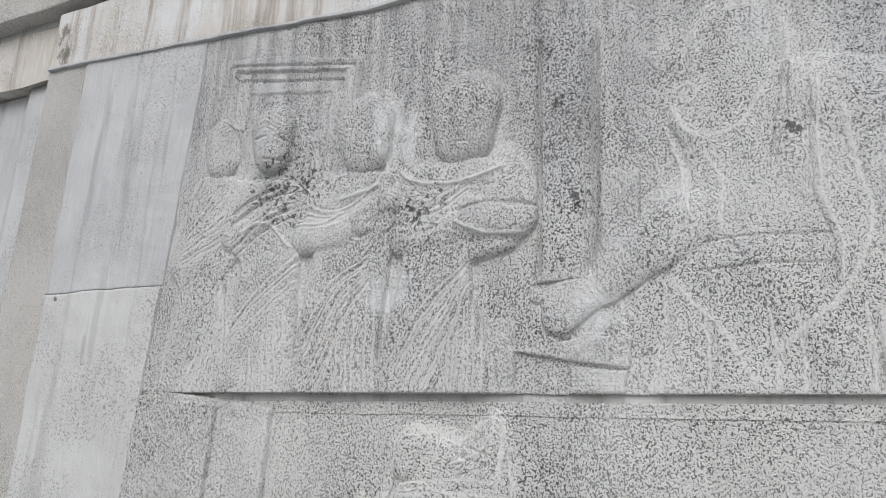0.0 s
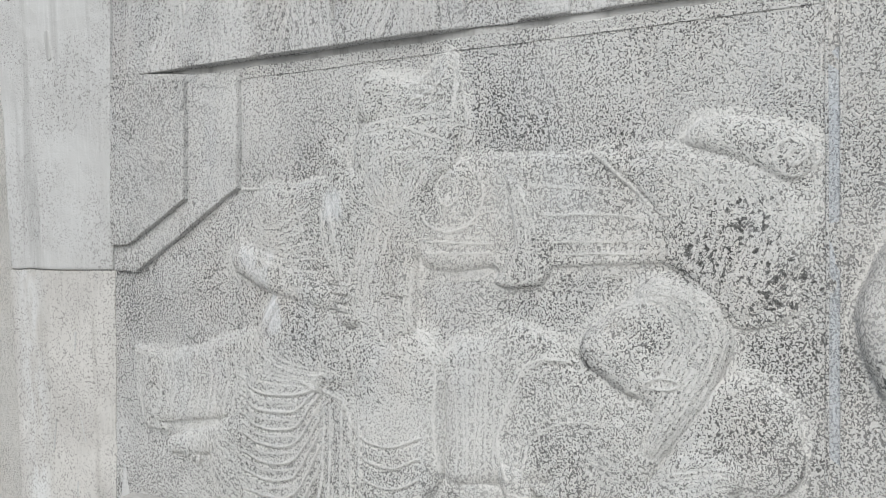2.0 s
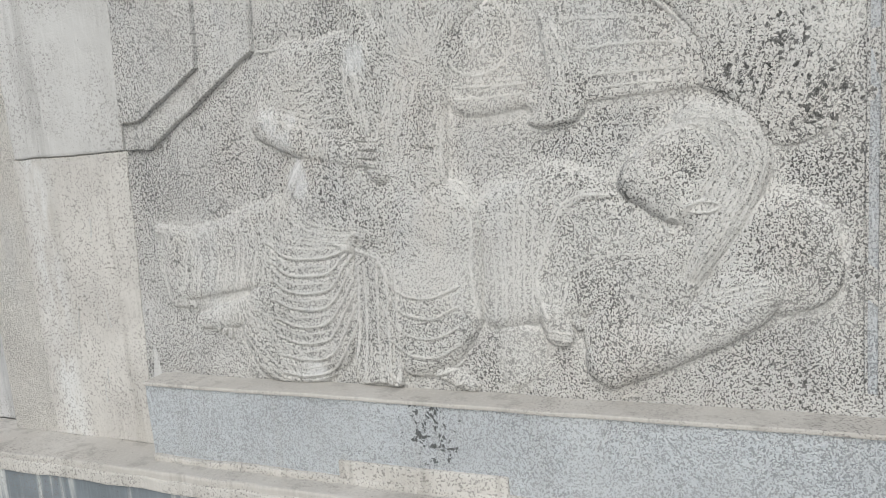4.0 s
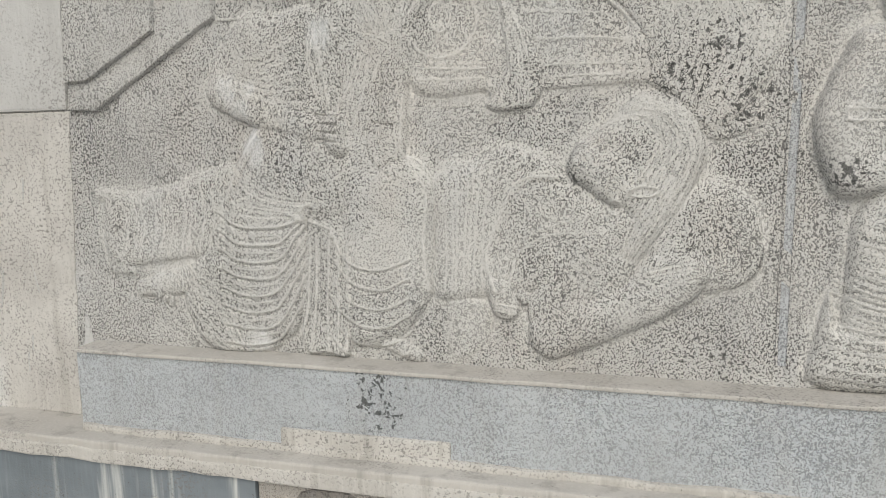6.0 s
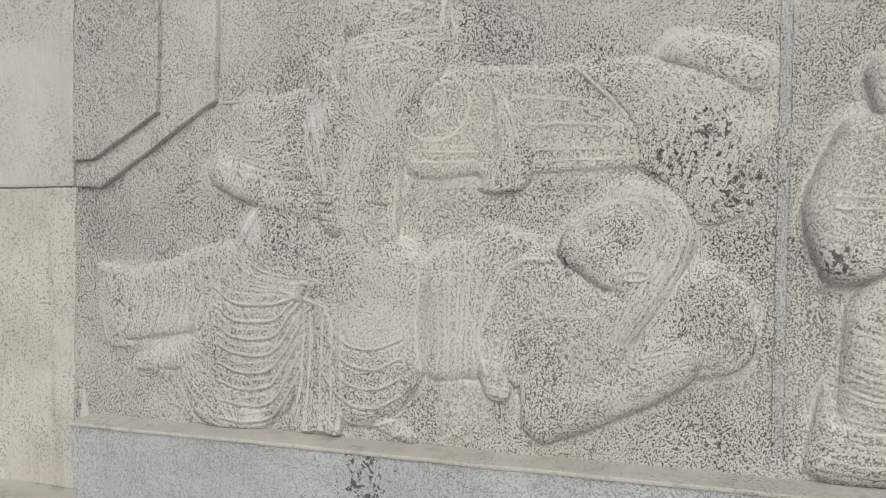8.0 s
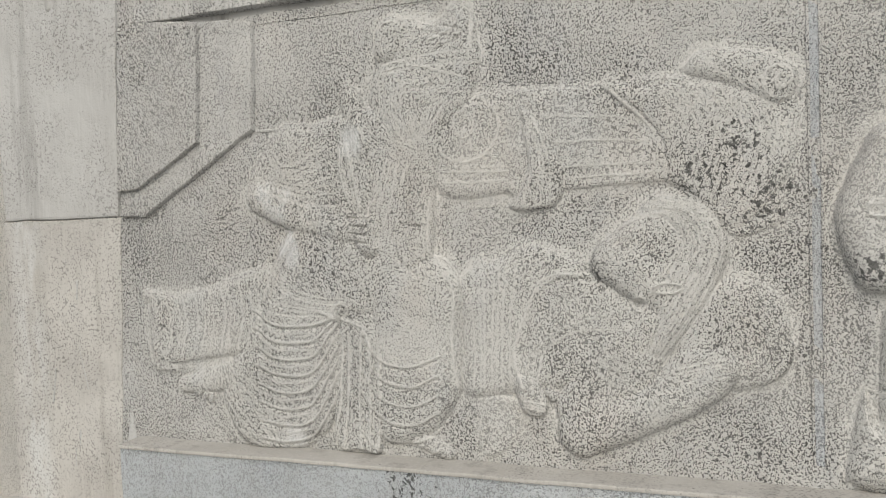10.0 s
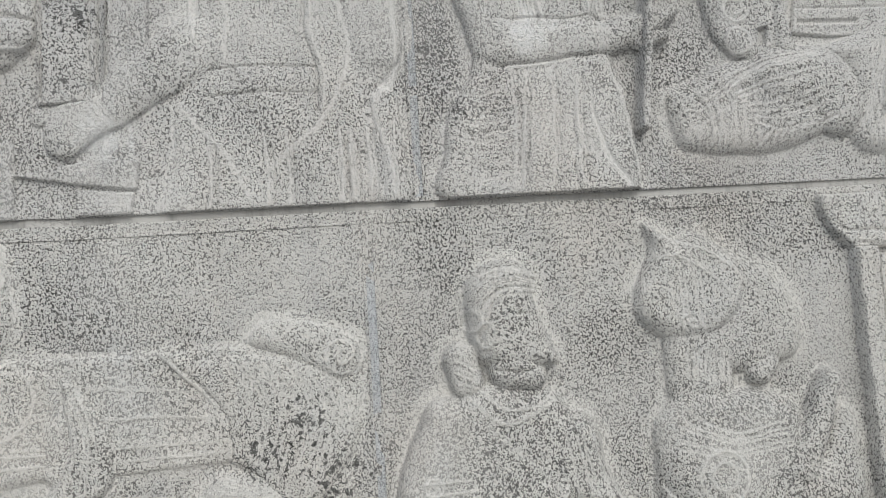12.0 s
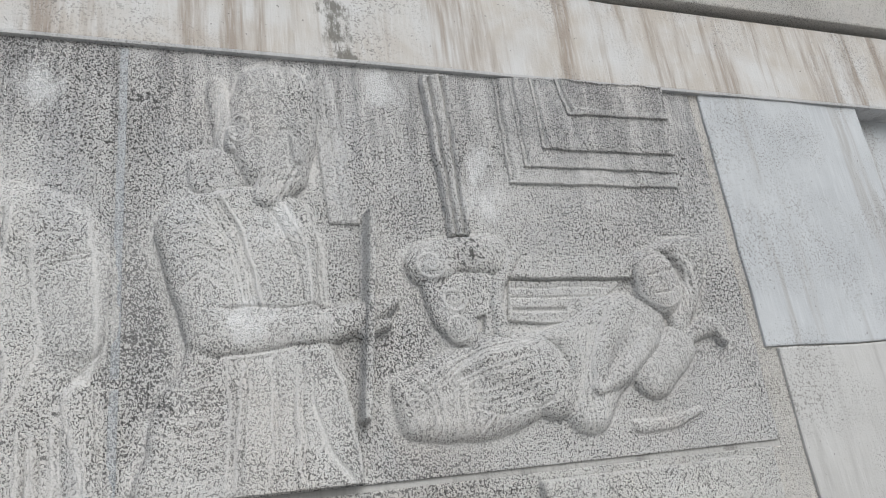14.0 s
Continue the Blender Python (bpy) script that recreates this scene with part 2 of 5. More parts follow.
def slab(x0, x1, y0, y1, z0, z1, bevel=0.004, wear=0.0015, step=0.06):
    """A block with softened, slightly uneven edges. Its front is at y0."""
    bm = bmesh.new()
    bmesh.ops.create_cube(bm, size=1.0)
    for v in bm.verts:
        v.co = Vector(((x0 + x1) / 2 + v.co.x * (x1 - x0), (y0 + y1) / 2 + v.co.y * (y1 - y0), (z0 + z1) / 2 + v.co.z * (z1 - z0)))
    if bevel:
        bmesh.ops.bevel(bm, geom=list(bm.edges), offset=bevel, segments=2, affect="EDGES", profile=0.6)
    if wear:
        for axis, low, high in ((0, x0, x1), (2, z0, z1)):
            for k in range(1, min(60, int((high - low) / step))):
                at, way = Vector((0, 0, 0)), Vector((0, 0, 0))
                at[axis], way[axis] = low + k * step, 1
                bmesh.ops.bisect_plane(bm, geom=list(bm.verts) + list(bm.edges) + list(bm.faces), plane_co=at, plane_no=way)
        for v in bm.verts:
            v.co += wear * noise.noise_vector(v.co * 9.0) + 0.6 * wear * noise.noise_vector(v.co * 31.0)
    return bm


def slanted(bm):
    """The carved stone's edge leans a little: moves the right-hand side of a field to meet it."""
    for v in bm.verts:
        if v.co.x > -0.14:
            v.co.x += 0.009 + 0.058 * (v.co.z - 1.41)
    return bm


def under_beam(bm):
    """The beam rises a little towards the pilaster: moves the edges along it."""
    for v in bm.verts:
        if 2.70 < v.co.z < 2.80:
            v.co.z += 0.063 * min(1.1, max(0.0, 0.5 - v.co.x))
    return bm


def structure(name, bm, material, label, category="wall"):
    return tagged(part(name, bm, material), label, category, "", "structure")


# ---- the large structure ----
structure("wall_lower", slab(-0.220, 2.93, 0.0, 0.30, 0.60, 1.871, 0.003, 0.0025, 0.03), STONE_LOWER, "pecked grey limewashed stone wall, lower carved register")
structure("wall_upper", under_beam(slab(-0.220, 2.955, 0.0, 0.30, 1.884, 2.786, 0.003, 0.003, 0.03)), STONE_UPPER, "pecked grey limewashed stone wall, upper carved register")
structure("joint_between_registers", slab(-0.215, 2.96, 0.0060, 0.29, 1.869, 1.886, 0.0, 0.004, 0.02), GROOVE, "dark recessed mortar joint between two stone registers", "joint")
for x0, x1 in ((0.296, 0.905), (0.908, 1.468), (1.492, 2.015), (2.018, 2.340)):
    structure("joint_line", slab(x0, x1, -0.0020, 0.01, 1.8455, 1.8495, 0.001, 0.0016, 0.02), STONE_LOWER, "thin raised mortar line under the joint", "joint")
structure("ground", slab(-60, 60, -60, 60, -0.2, 0.0, 0, 0), GROUND, "unseen pale concrete ground that bounces light onto the wall", "ground")


# left flank: pilaster with three plaster fields, a pecked margin, set-back panels
pilaster = structure("wall_left_pilaster", under_beam(slab(-0.485, -0.223, 0.003, 0.30, 0.66, 2.786, 0.002)), PLASTER_WORN, "worn limewashed pilaster strip with three plaster fields")
part("plaster_field", under_beam(slanted(slab(-0.490, -0.109, -0.004, 0.006, 2.1475, 2.784, 0.004, 0.003, 0.03))), PLASTER_GREY, pilaster, "smooth grey-white plaster field")
part("plaster_field", slanted(slab(-0.484, -0.112, -0.008, 0.006, 1.4195, 2.146, 0.007, 0.003, 0.03)), PLASTER, pilaster, "thick white plaster field with rounded rim")
part("plaster_field", slanted(slab(-0.495, -0.109, -0.003, 0.006, 0.662, 1.4175, 0.003, 0.003, 0.03)), PLASTER_RUNS, pilaster, "brushed worn plaster field with white runs")
structure("wall_left_margin", under_beam(slab(-0.665, -0.487, 0.0, 0.30, 0.66, 2.786, 0.004)), MARGIN, "pecked stone margin beside the pilaster")
structure("wall_left_recess", under_beam(slab(-0.83, -0.664, 0.055, 0.30, 0.66, 2.786, 0.003)), PLASTER_GREY, "set-back smooth plaster panel")
structure("wall_left_far", under_beam(slab(-3.0, -0.829, 0.085, 0.30, 0.66, 2.786, 0.003)), PLASTER_GREY, "plain plastered wall beyond the margin")

# right flank
right_flank = structure("wall_right_pilaster", slab(2.958, 3.55, 0.004, 0.30, 0.66, 2.786, 0.003), MARGIN, "worn limewashed pilaster with plaster fields")
part("plaster_field", slab(2.985, 3.546, -0.004, 0.008, 2.094, 2.784, 0.005, 0.003), PLASTER_BLUE, right_flank, "bluish white smooth plaster field")
part("plaster_field", slab(3.02, 3.546, -0.004, 0.008, 0.90, 2.091, 0.006, 0.003), PLASTER, right_flank, "white plaster field with a worn edge")
structure("wall_right_edge", slab(2.928, 2.960, 0.001, 0.30, 0.66, 1.8695, 0.002), MARGIN, "pinkish pecked margin beside the carved stone")
structure("wall_right_far", slab(3.549, 5.2, 0.06, 0.30, 0.66, 2.786, 0.003), PLASTER_BLUE, "set-back plastered wall")

# top: fascia beam with drip fillet, open joint, slab above
structure("beam_fascia", under_beam(slab(-0.655, 5.2, -0.007, 0.30, 2.790, 3.048, 0.005, 0.003)), BEAM, "rain-streaked limewashed fascia beam over the carvings", "beam")
structure("beam_fascia_left", under_beam(slab(-3.0, -0.657, 0.03, 0.30, 2.792, 3.048, 0.005, 0.003)), BEAM, "set-back rain-streaked fascia beam", "beam")
structure("drip_fillet", under_beam(slab(-0.66, 5.2, -0.012, 0.28, 2.782, 2.791, 0.002, 0.004, 0.03)), PLASTER_GREY, "thin chipped mortar fillet under the beam", "fillet")
structure("open_joint", slab(-3.0, 5.2, 0.03, 0.30, 3.047, 3.070, 0.0, 0.0), GROOVE, "dark open joint above the beam", "joint")
structure("slab_above", slab(-3.0, 5.2, -0.03, 0.30, 3.069, 4.2, 0.008, 0.003), MARGIN, "pecked stone course above the beam", "slab")

# foot: carved ledge, stepped base, painted plinth and rubble
ledge = structure("ledge", slab(-0.075, 5.2, -0.074, 0.02, 0.662, 0.853, 0.003, 0.002), LEDGE, "blue-grey painted pecked stone ledge", "ledge")
part("ledge_top", slab(-0.078, 5.2, -0.079, 0.0, 0.8505, 0.860, 0.003, 0.002), LEDGE_TOP, ledge, "smooth grey mortar top of the ledge")
part("mortar_patch", slab(0.455, 0.842, -0.082, -0.06, 0.660, 0.714, 0.005, 0.003), PLASTER_WORN, ledge, "buff mortar patch at the foot of the ledge")
part("mortar_skirt", slab(-0.07, 5.2, -0.086, -0.06, 0.655, 0.676, 0.006, 0.005), PLASTER_WORN, ledge, "rough buff mortar skirt")
base_step = structure("base_step", slab(-3.0, 5.2, -0.136, 0.05, 0.628, 0.662, 0.006, 0.004), LEDGE_TOP, "brushed mortar step below the ledge", "step")
part("white_lip", slab(-3.0, 5.2, -0.141, -0.12, 0.612, 0.645, 0.005, 0.005), PLASTER_WORN, base_step, "chipped pale lip of the step")
structure("plinth_painted", slab(-3.0, 0.415, -0.130, 0.05, 0.0, 0.628, 0.003), PLINTH, "dark blue-grey painted plinth with white drips", "plinth")
rubble_wall = structure("plinth_rubble", slab(0.418, 5.2, -0.122, 0.05, 0.0, 0.628, 0.003), RUBBLE_BED, "rubble plinth of dark stones in pale mortar", "plinth")
structure("wall_core", slab(-3.0, 5.2, 0.29, 0.8, 0.0, 4.2, 0, 0), MARGIN, "plain wall behind the carved face")



# ---- carving in relief: a height over the wall, built up from limbs, fields, ribs and cuts ----
def smooth_line(points, closed=False, steps=5):
    """A Catmull-Rom curve through the points."""
    p = np.array(points, float)
    if len(p) < 3:
        return p
    p = np.vstack([p[-1], p, p[0], p[1]]) if closed else np.vstack([2 * p[0] - p[1], p, 2 * p[-1] - p[-2]])
    out = []
    for a, b, c, d in zip(p, p[1:], p[2:], p[3:]):
        for s in np.arange(steps) / steps:
            out.append(0.5 * (2 * b + (c - a) * s + (2 * a - 5 * b + 4 * c - d) * s * s + (3 * b - a - 3 * c + d) * s ** 3))
    if not closed:
        out.append(p[-2])
    return np.array(out)


def value_noise(x, z, size, seed):
    """Smooth random values from -1 to 1 with features of that size."""
    table = np.random.RandomState(seed).uniform(-1, 1, (64, 64))
    u, v = x / size + 17.3, z / size + 5.7
    i, j = np.floor(u).astype(int), np.floor(v).astype(int)
    a, b = u - i, v - j
    a, b = a * a * (3 - 2 * a), b * b * (3 - 2 * b)
    at = lambda p, q: table[p % 64, q % 64]
    return (at(i, j) * (1 - a) + at(i + 1, j) * a) * (1 - b) + (at(i, j + 1) * (1 - a) + at(i + 1, j + 1) * a) * b


class Relief:
    """Collects strokes in metres on the wall (x, z), heights in metres proud of it."""

    def __init__(self):
        self.strokes, self.extent = [], []

    def add(self, kind, points, *rest):
        self.strokes.append((kind, np.array(points, float), rest))
        return self

    def limb(self, points, radii, height, power=2.4):
        """A rounded limb along a curve, with a radius at each point."""
        points = np.array(points, float)
        radii = np.full(len(points), radii) if np.isscalar(radii) else np.array(radii, float)
        line = smooth_line(points)
        radii = np.interp(np.linspace(0, 1, len(line)), np.linspace(0, 1, len(radii)), radii)
        self.extent += [line - radii.max(), line + radii.max()]
        return self.add("limb", line, radii, height, power)

    def field(self, points, height, edge, closed_curve=True):
        """A cushion over an outline: height inside, falling off within edge of it."""
        line = smooth_line(points, True) if closed_curve else np.array(points, float)
        self.extent.append(line)
        return self.add("field", line, height, edge)

    def sink(self, points, level, closed_curve=False):
        """Lowers what lies within an outline to that level."""
        return self.add("sink", smooth_line(points, True) if closed_curve else points, level)

    def cut(self, points, width=0.004, depth=0.005):
        return self.add("cut", smooth_line(points), width, depth)

    def rib(self, points, width=0.005, rise=0.004):
        return self.add("cut", smooth_line(points), width, -rise)

    def pleats(self, first, last, count, width=0.005, depth=0.006):
        """Folds between two curves, each with a crest and a hollow."""
        a, b = (smooth_line(c, False, 6) for c in (first, last))
        s = np.linspace(0, 1, 14)
        a, b = (np.stack([np.interp(s, np.linspace(0, 1, len(c)), c[:, k]) for k in (0, 1)], 1) for c in (a, b))
        count = int(round(1.35 * count))
        for k in range(count):
            f = k / max(1, count - 1)
            f += 0.25 / count * math.sin(k * 2.4)
            line = a * (1 - f) + b * f
            self.add("cut", line, width * (0.5 + 0.25 * abs(math.sin(k * 1.7))), 0.42 * depth * (0.70 + 0.40 * math.sin(k * 1.3)))
            shift = (b - a) * (0.40 / count)
            self.add("cut", line + shift, width * 0.45, -0.30 * depth)
        return self

    def ring(self, centre, radius, width=0.004, rise=0.004, squash=1.0):
        turn = np.linspace(0, 2 * math.pi, 20)
        c = np.array(centre[0] if isinstance(centre, list) else centre)
        return self.add("cut", np.stack([c[0] + radius * np.cos(turn), c[1] + radius * squash * np.sin(turn)], 1), width, -rise)

    def curl(self, centre, radius, turns=2.2, width=0.004, rise=0.005, way=1):
        s = np.linspace(0.12, 1, int(14 * turns))
        c = np.array(centre[0] if isinstance(centre, list) else centre)
        return self.add("cut", np.stack([c[0] + radius * s * np.cos(way * s * turns * 6.28), c[1] + radius * s * np.sin(s * turns * 6.28)], 1), width, -rise)

    def beads(self, points, size=0.006, gap=0.016, rise=0.006):
        line = smooth_line(points, False, 8)
        run = np.concatenate([[0], np.cumsum(np.hypot(*np.diff(line, axis=0).T))])
        for s in np.arange(0, run[-1], gap):
            p = np.array([np.interp(s, run, line[:, k]) for k in (0, 1)])
            self.add("cut", np.array([p, p + 0.0004]), size, -rise)
        return self

    def build(self, name, material, label, category="relief figure", group="", parent=None, step=0.002, rough=1.0, depth=0.45, foot=None):
        every = np.vstack(self.extent)
        low, high = every.min(0) - 0.02, every.max(0) + 0.02
        xs, zs = np.arange(low[0], high[0], step), np.arange(low[1], high[1], step)
        gx, gz = np.meshgrid(xs, zs, indexing="ij")
        h = np.full(gx.shape, -0.06)
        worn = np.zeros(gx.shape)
        warp_x = 0.0022 * value_noise(gx, gz, 0.035, 3) * rough
        warp_z = 0.0022 * value_noise(gx, gz, 0.035, 4) * rough
        for kind, line, rest in self.strokes:
            reach = 0.03 + (rest[0].max() if kind == "limb" else 3 * rest[0] if kind == "cut" else 0.0)
            i0, i1 = np.searchsorted(xs, [line[:, 0].min() - reach, line[:, 0].max() + reach])
            j0, j1 = np.searchsorted(zs, [line[:, 1].min() - reach, line[:, 1].max() + reach])
            if i0 >= i1 or j0 >= j1:
                continue
            win = (slice(i0, i1), slice(j0, j1))
            px, pz, part_h = gx[win] + warp_x[win], gz[win] + warp_z[win], h[win]
            shut = kind in ("field", "sink")
            ends = np.vstack([line, line[:1]]) if shut else line
            best = np.full(px.shape, 1e3)
            inside = np.zeros(px.shape, bool)
            for k in range(len(ends) - 1):
                (ax, az), (bx, bz) = ends[k], ends[k + 1]
                ex, ez = bx - ax, bz - az
                s = np.clip(((px - ax) * ex + (pz - az) * ez) / (ex * ex + ez * ez + 1e-12), 0, 1)
                d = np.hypot(px - ax - s * ex, pz - az - s * ez)
                if kind == "limb":
                    r = rest[0][k] * (1 - s) + rest[0][k + 1] * s
                    d = d / r
                best = np.minimum(best, d)
                if shut:
                    inside ^= ((az > pz) != (bz > pz)) & (px < ex * (pz - az) / (bz - az + 1e-12) + ax)
            if kind == "limb":
                _, height, power = rest
                mean = rest[0].mean()
                skirt = min(0.022, 0.6 * mean)
                out = (best - 1) * mean
                new_h = np.where(best < 1, 0.3 * skirt + (height - 0.3 * skirt) * np.sqrt(np.clip(1 - best ** power, 0, 1)), 0.3 * skirt * np.clip(1 - out / skirt, 0, 1) ** 2 - 2.5 * np.maximum(out - skirt, 0) - 0.0004)
            elif kind == "field":
                height, edge = rest
                s = np.clip(best / (0.6 * edge), 0, 1)
                skirt = 0.022 if edge > 0.012 else 0.0015
                new_h = np.where(inside, 0.35 * skirt + (height - 0.35 * skirt) * (1 - (1 - s) ** 2.4) ** (0.85 if edge > 0.012 else 0.62), 0.35 * skirt * np.clip(1 - best / skirt, 0, 1) ** 2 - 2.5 * np.maximum(best - skirt, 0) - 0.0004)
            elif kind == "sink":
                h[win] = np.where(inside & (part_h > rest[0]), rest[0] + (part_h - rest[0]) * np.clip(1 - best / 0.004, 0, 1), part_h)
                continue
            else:
                width, deep = max(0.0024, rest[0] * 0.66), (0.58 if rest[1] > 0 else 0.50) * rest[1] / depth
                swell = np.where(part_h > 0.0, np.exp(-(best / width) ** 2), 0)
                h[win] = part_h - deep * swell
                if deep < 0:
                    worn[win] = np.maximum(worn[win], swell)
                continue
            k = 0.005
            mix = np.clip(0.5 + 0.5 * (new_h - part_h) / k, 0, 1)
            h[win] = part_h * (1 - mix) + new_h * mix + k * mix * (1 - mix)
        h += np.where(h > 0, rough * (0.0013 * value_noise(gx, gz, 0.03, 7) + 0.0008 * value_noise(gx, gz, 0.011, 8)), 0)
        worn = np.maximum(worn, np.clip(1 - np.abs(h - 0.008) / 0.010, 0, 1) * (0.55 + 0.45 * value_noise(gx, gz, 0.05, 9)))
        h = np.where(h > 0, depth * h, h)
        if foot is not None and zs[0] < foot < zs[-1]:
            # a flat underside where the carving stands on a joint or ledge
            j = np.searchsorted(zs, foot)
            gz[:, j], gz[:, j - 1] = foot, foot - 0.0003
            h[:, j - 1] = np.where(h[:, j] > -0.012, -0.004, -0.06)
            h[:, :j - 1] = -0.06
        keep = h > -0.012
        cell = keep[:-1, :-1] & keep[1:, :-1] & keep[:-1, 1:] & keep[1:, 1:]
        used = np.zeros(h.shape, bool)
        for a, b in ((0, 0), (1, 0), (0, 1), (1, 1)):
            used[a:h.shape[0] - 1 + a, b:h.shape[1] - 1 + b] |= cell
        index = np.cumsum(used.ravel()).reshape(h.shape) - 1
        verts = np.stack([gx[used], -h[used], gz[used]], 1)
        i, j = np.nonzero(cell)
        quads = np.stack([index[i, j], index[i + 1, j], index[i + 1, j + 1], index[i, j + 1]], 1)
        ob = mesh_object(name, verts.tolist(), quads.tolist(), material, parent, label, True)
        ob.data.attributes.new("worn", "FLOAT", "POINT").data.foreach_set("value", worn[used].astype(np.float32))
        return ob if parent else tagged(ob, label, category, group)


# ---- lower register: stepped window frame in the corner ----
frame_low = Relief()
frame_low.field([(-0.053, 1.897), (0.318, 1.856), (0.305, 1.605), (-0.017, 1.414), (-0.090, 1.419)], 0.014, 0.003, False)
frame_low.build("window_moulding", STONE_LOWER, "stepped stone window moulding with a canted sill", "moulding", step=0.003, depth=1.0)
inner = Relief().field([(-0.058, 1.881), (0.177, 1.859), (0.160, 1.583), (-0.024, 1.480), (-0.086, 1.475)], 0.027, 0.003, False)
inner.cut([(0.156, 1.856), (0.140, 1.593)], 0.003, 0.004).cut([(0.140, 1.593), (-0.022, 1.502)], 0.003, 0.004)
inner.build("inner_moulding", STONE_LOWER, "inner step of the moulding", parent=bpy.data.objects["window_moulding"], step=0.003, depth=1.0)

Relief().limb([(0.312, 1.603), (0.425, 1.599)], 0.004, 0.008).build("fillet", STONE_LOWER, "thin fillet running from the moulding", parent=bpy.data.objects["window_moulding"])
Relief().limb([(-0.100, 0.923), (-0.102, 0.888), (-0.102, 0.851)], [0.004, 0.009, 0.013], 0.008).build("lime_run", PLASTER, "white lime run on the wall", parent=pilaster)

for line in ([(-0.256, 1.088), (-0.246, 1.033), (-0.234, 0.973)], [(-0.340, 1.027), (-0.356, 0.932)], [(-0.270, 0.861), (-0.271, 0.824)], [(-0.287, 0.814), (-0.289, 0.766)], [(-0.252, 1.256), (-0.256, 1.208)]):
    Relief().limb(line, 0.0022, 0.0055).build("lime_scratch", PLASTER, "thin white lime scratch", parent=pilaster, depth=1.0, step=0.0018, rough=0.3)
Relief().limb([(-0.294, 2.022), (-0.289, 1.961)], [0.012, 0.010], 0.0102, 6.0).build("mortar_smear", GROOVE, "grey mortar smear on the white plaster", parent=pilaster, depth=1.0, rough=0.3)
# small hole as a raised disc, the shade inside it given by dark colour
Relief().limb([(-0.436, 2.133), (-0.431, 2.129)], 0.006, 0.0105, 6.0).build("hole_shade_disc", RUBBLE, "dark disc for the shade inside a hole in the plaster", parent=pilaster, depth=1.0, step=0.002, rough=0.3)

# ---- lower register: couch with bolster behind the two figures ----
couch = Relief()
couch.field([(0.758, 1.435), (0.906, 1.428), (1.020, 1.429), (1.214, 1.437), (1.260, 1.420), (1.331, 1.331), (1.405, 1.345), (1.423, 1.375), (1.417, 1.435), (1.447, 1.485), (1.451, 1.564), (1.429, 1.601), (1.256, 1.640), (1.101, 1.634), (0.849, 1.637), (0.750, 1.582)], 0.020, 0.02)
bolster = Relief()
cloth = Relief()
bolster.field([(1.261, 1.640), (1.275, 1.675), (1.328, 1.680), (1.396, 1.665), (1.449, 1.634), (1.450, 1.590), (1.412, 1.567), (1.327, 1.610)], 0.034, 0.05)
bolster.field([(1.101, 1.630), (1.180, 1.628), (1.274, 1.629), (1.387, 1.596), (1.444, 1.511), (1.419, 1.412), (1.340, 1.338), (1.251, 1.416), (1.214, 1.446), (1.202, 1.525)], 0.030, 0.05)
couch.field([(0.760, 1.581), (0.812, 1.621), (0.895, 1.625), (0.951, 1.607), (1.003, 1.526), (1.020, 1.426), (0.997, 1.398), (0.930, 1.391), (0.907, 1.402), (0.906, 1.429), (0.764, 1.436)], 0.028, 0.03)
cloth.field([(0.931, 1.608), (0.977, 1.569), (1.018, 1.494), (1.022, 1.426), (0.997, 1.396), (0.932, 1.391), (0.907, 1.404), (0.930, 1.434), (0.946, 1.497)], 0.036, 0.025)
couch.ring([(0.819, 1.571)], 0.072, 0.005, 0.005).ring([(0.817, 1.578)], 0.022, 0.004, 0.005, 1.3)
couch.rib([(0.815, 1.569), (0.810, 1.536)], 0.006, 0.006)
for a, b in (([(0.769, 1.481), (0.911, 1.477)], 1), ([(0.768, 1.458), (0.910, 1.456)], 1), ([(1.011, 1.476), (1.210, 1.477)], 1), ([(1.010, 1.453), (1.214, 1.458)], 1), ([(1.003, 1.529), (1.187, 1.521)], 1), ([(0.978, 1.584), (1.154, 1.567)], 0)):
    couch.rib(a, 0.004, 0.0045 if b else 0.003)
couch.beads([(0.778, 1.490), (0.911, 1.486)], 0.007, 0.020, 0.005).beads([(1.017, 1.484), (1.210, 1.484)], 0.007, 0.020, 0.005)
bolster.rib([(1.103, 1.630), (1.160, 1.581), (1.201, 1.520), (1.219, 1.441)], 0.006, 0.006).cut([(1.111, 1.631), (1.169, 1.580), (1.210, 1.516), (1.225, 1.446)], 0.004, 0.005)
bolster.pleats([(1.209, 1.611), (1.254, 1.550), (1.252, 1.445)], [(1.387, 1.596), (1.411, 1.503), (1.341, 1.347)], 8, 0.006, 0.005)
cloth.pleats([(0.966, 1.580), (0.996, 1.505), (1.003, 1.406)], [(0.936, 1.572), (0.957, 1.497), (0.928, 1.407)], 4, 0.004, 0.004)
bolster.curl([(1.422, 1.615)], 0.040, 2.0, 0.005, 0.006)
couch.build("couch", FIGURE_LOWER, "carved stone couch with beaded rail, hanging cloth and bolster", "couch", depth=0.38)
bolster.build("bolster", FIGURE_LOWER, "ribbed bolster with a scrolled end", parent=bpy.data.objects["couch"])
cloth.build("hanging_cloth", FIGURE_LOWER, "cloth hanging over the rail", parent=bpy.data.objects["couch"])

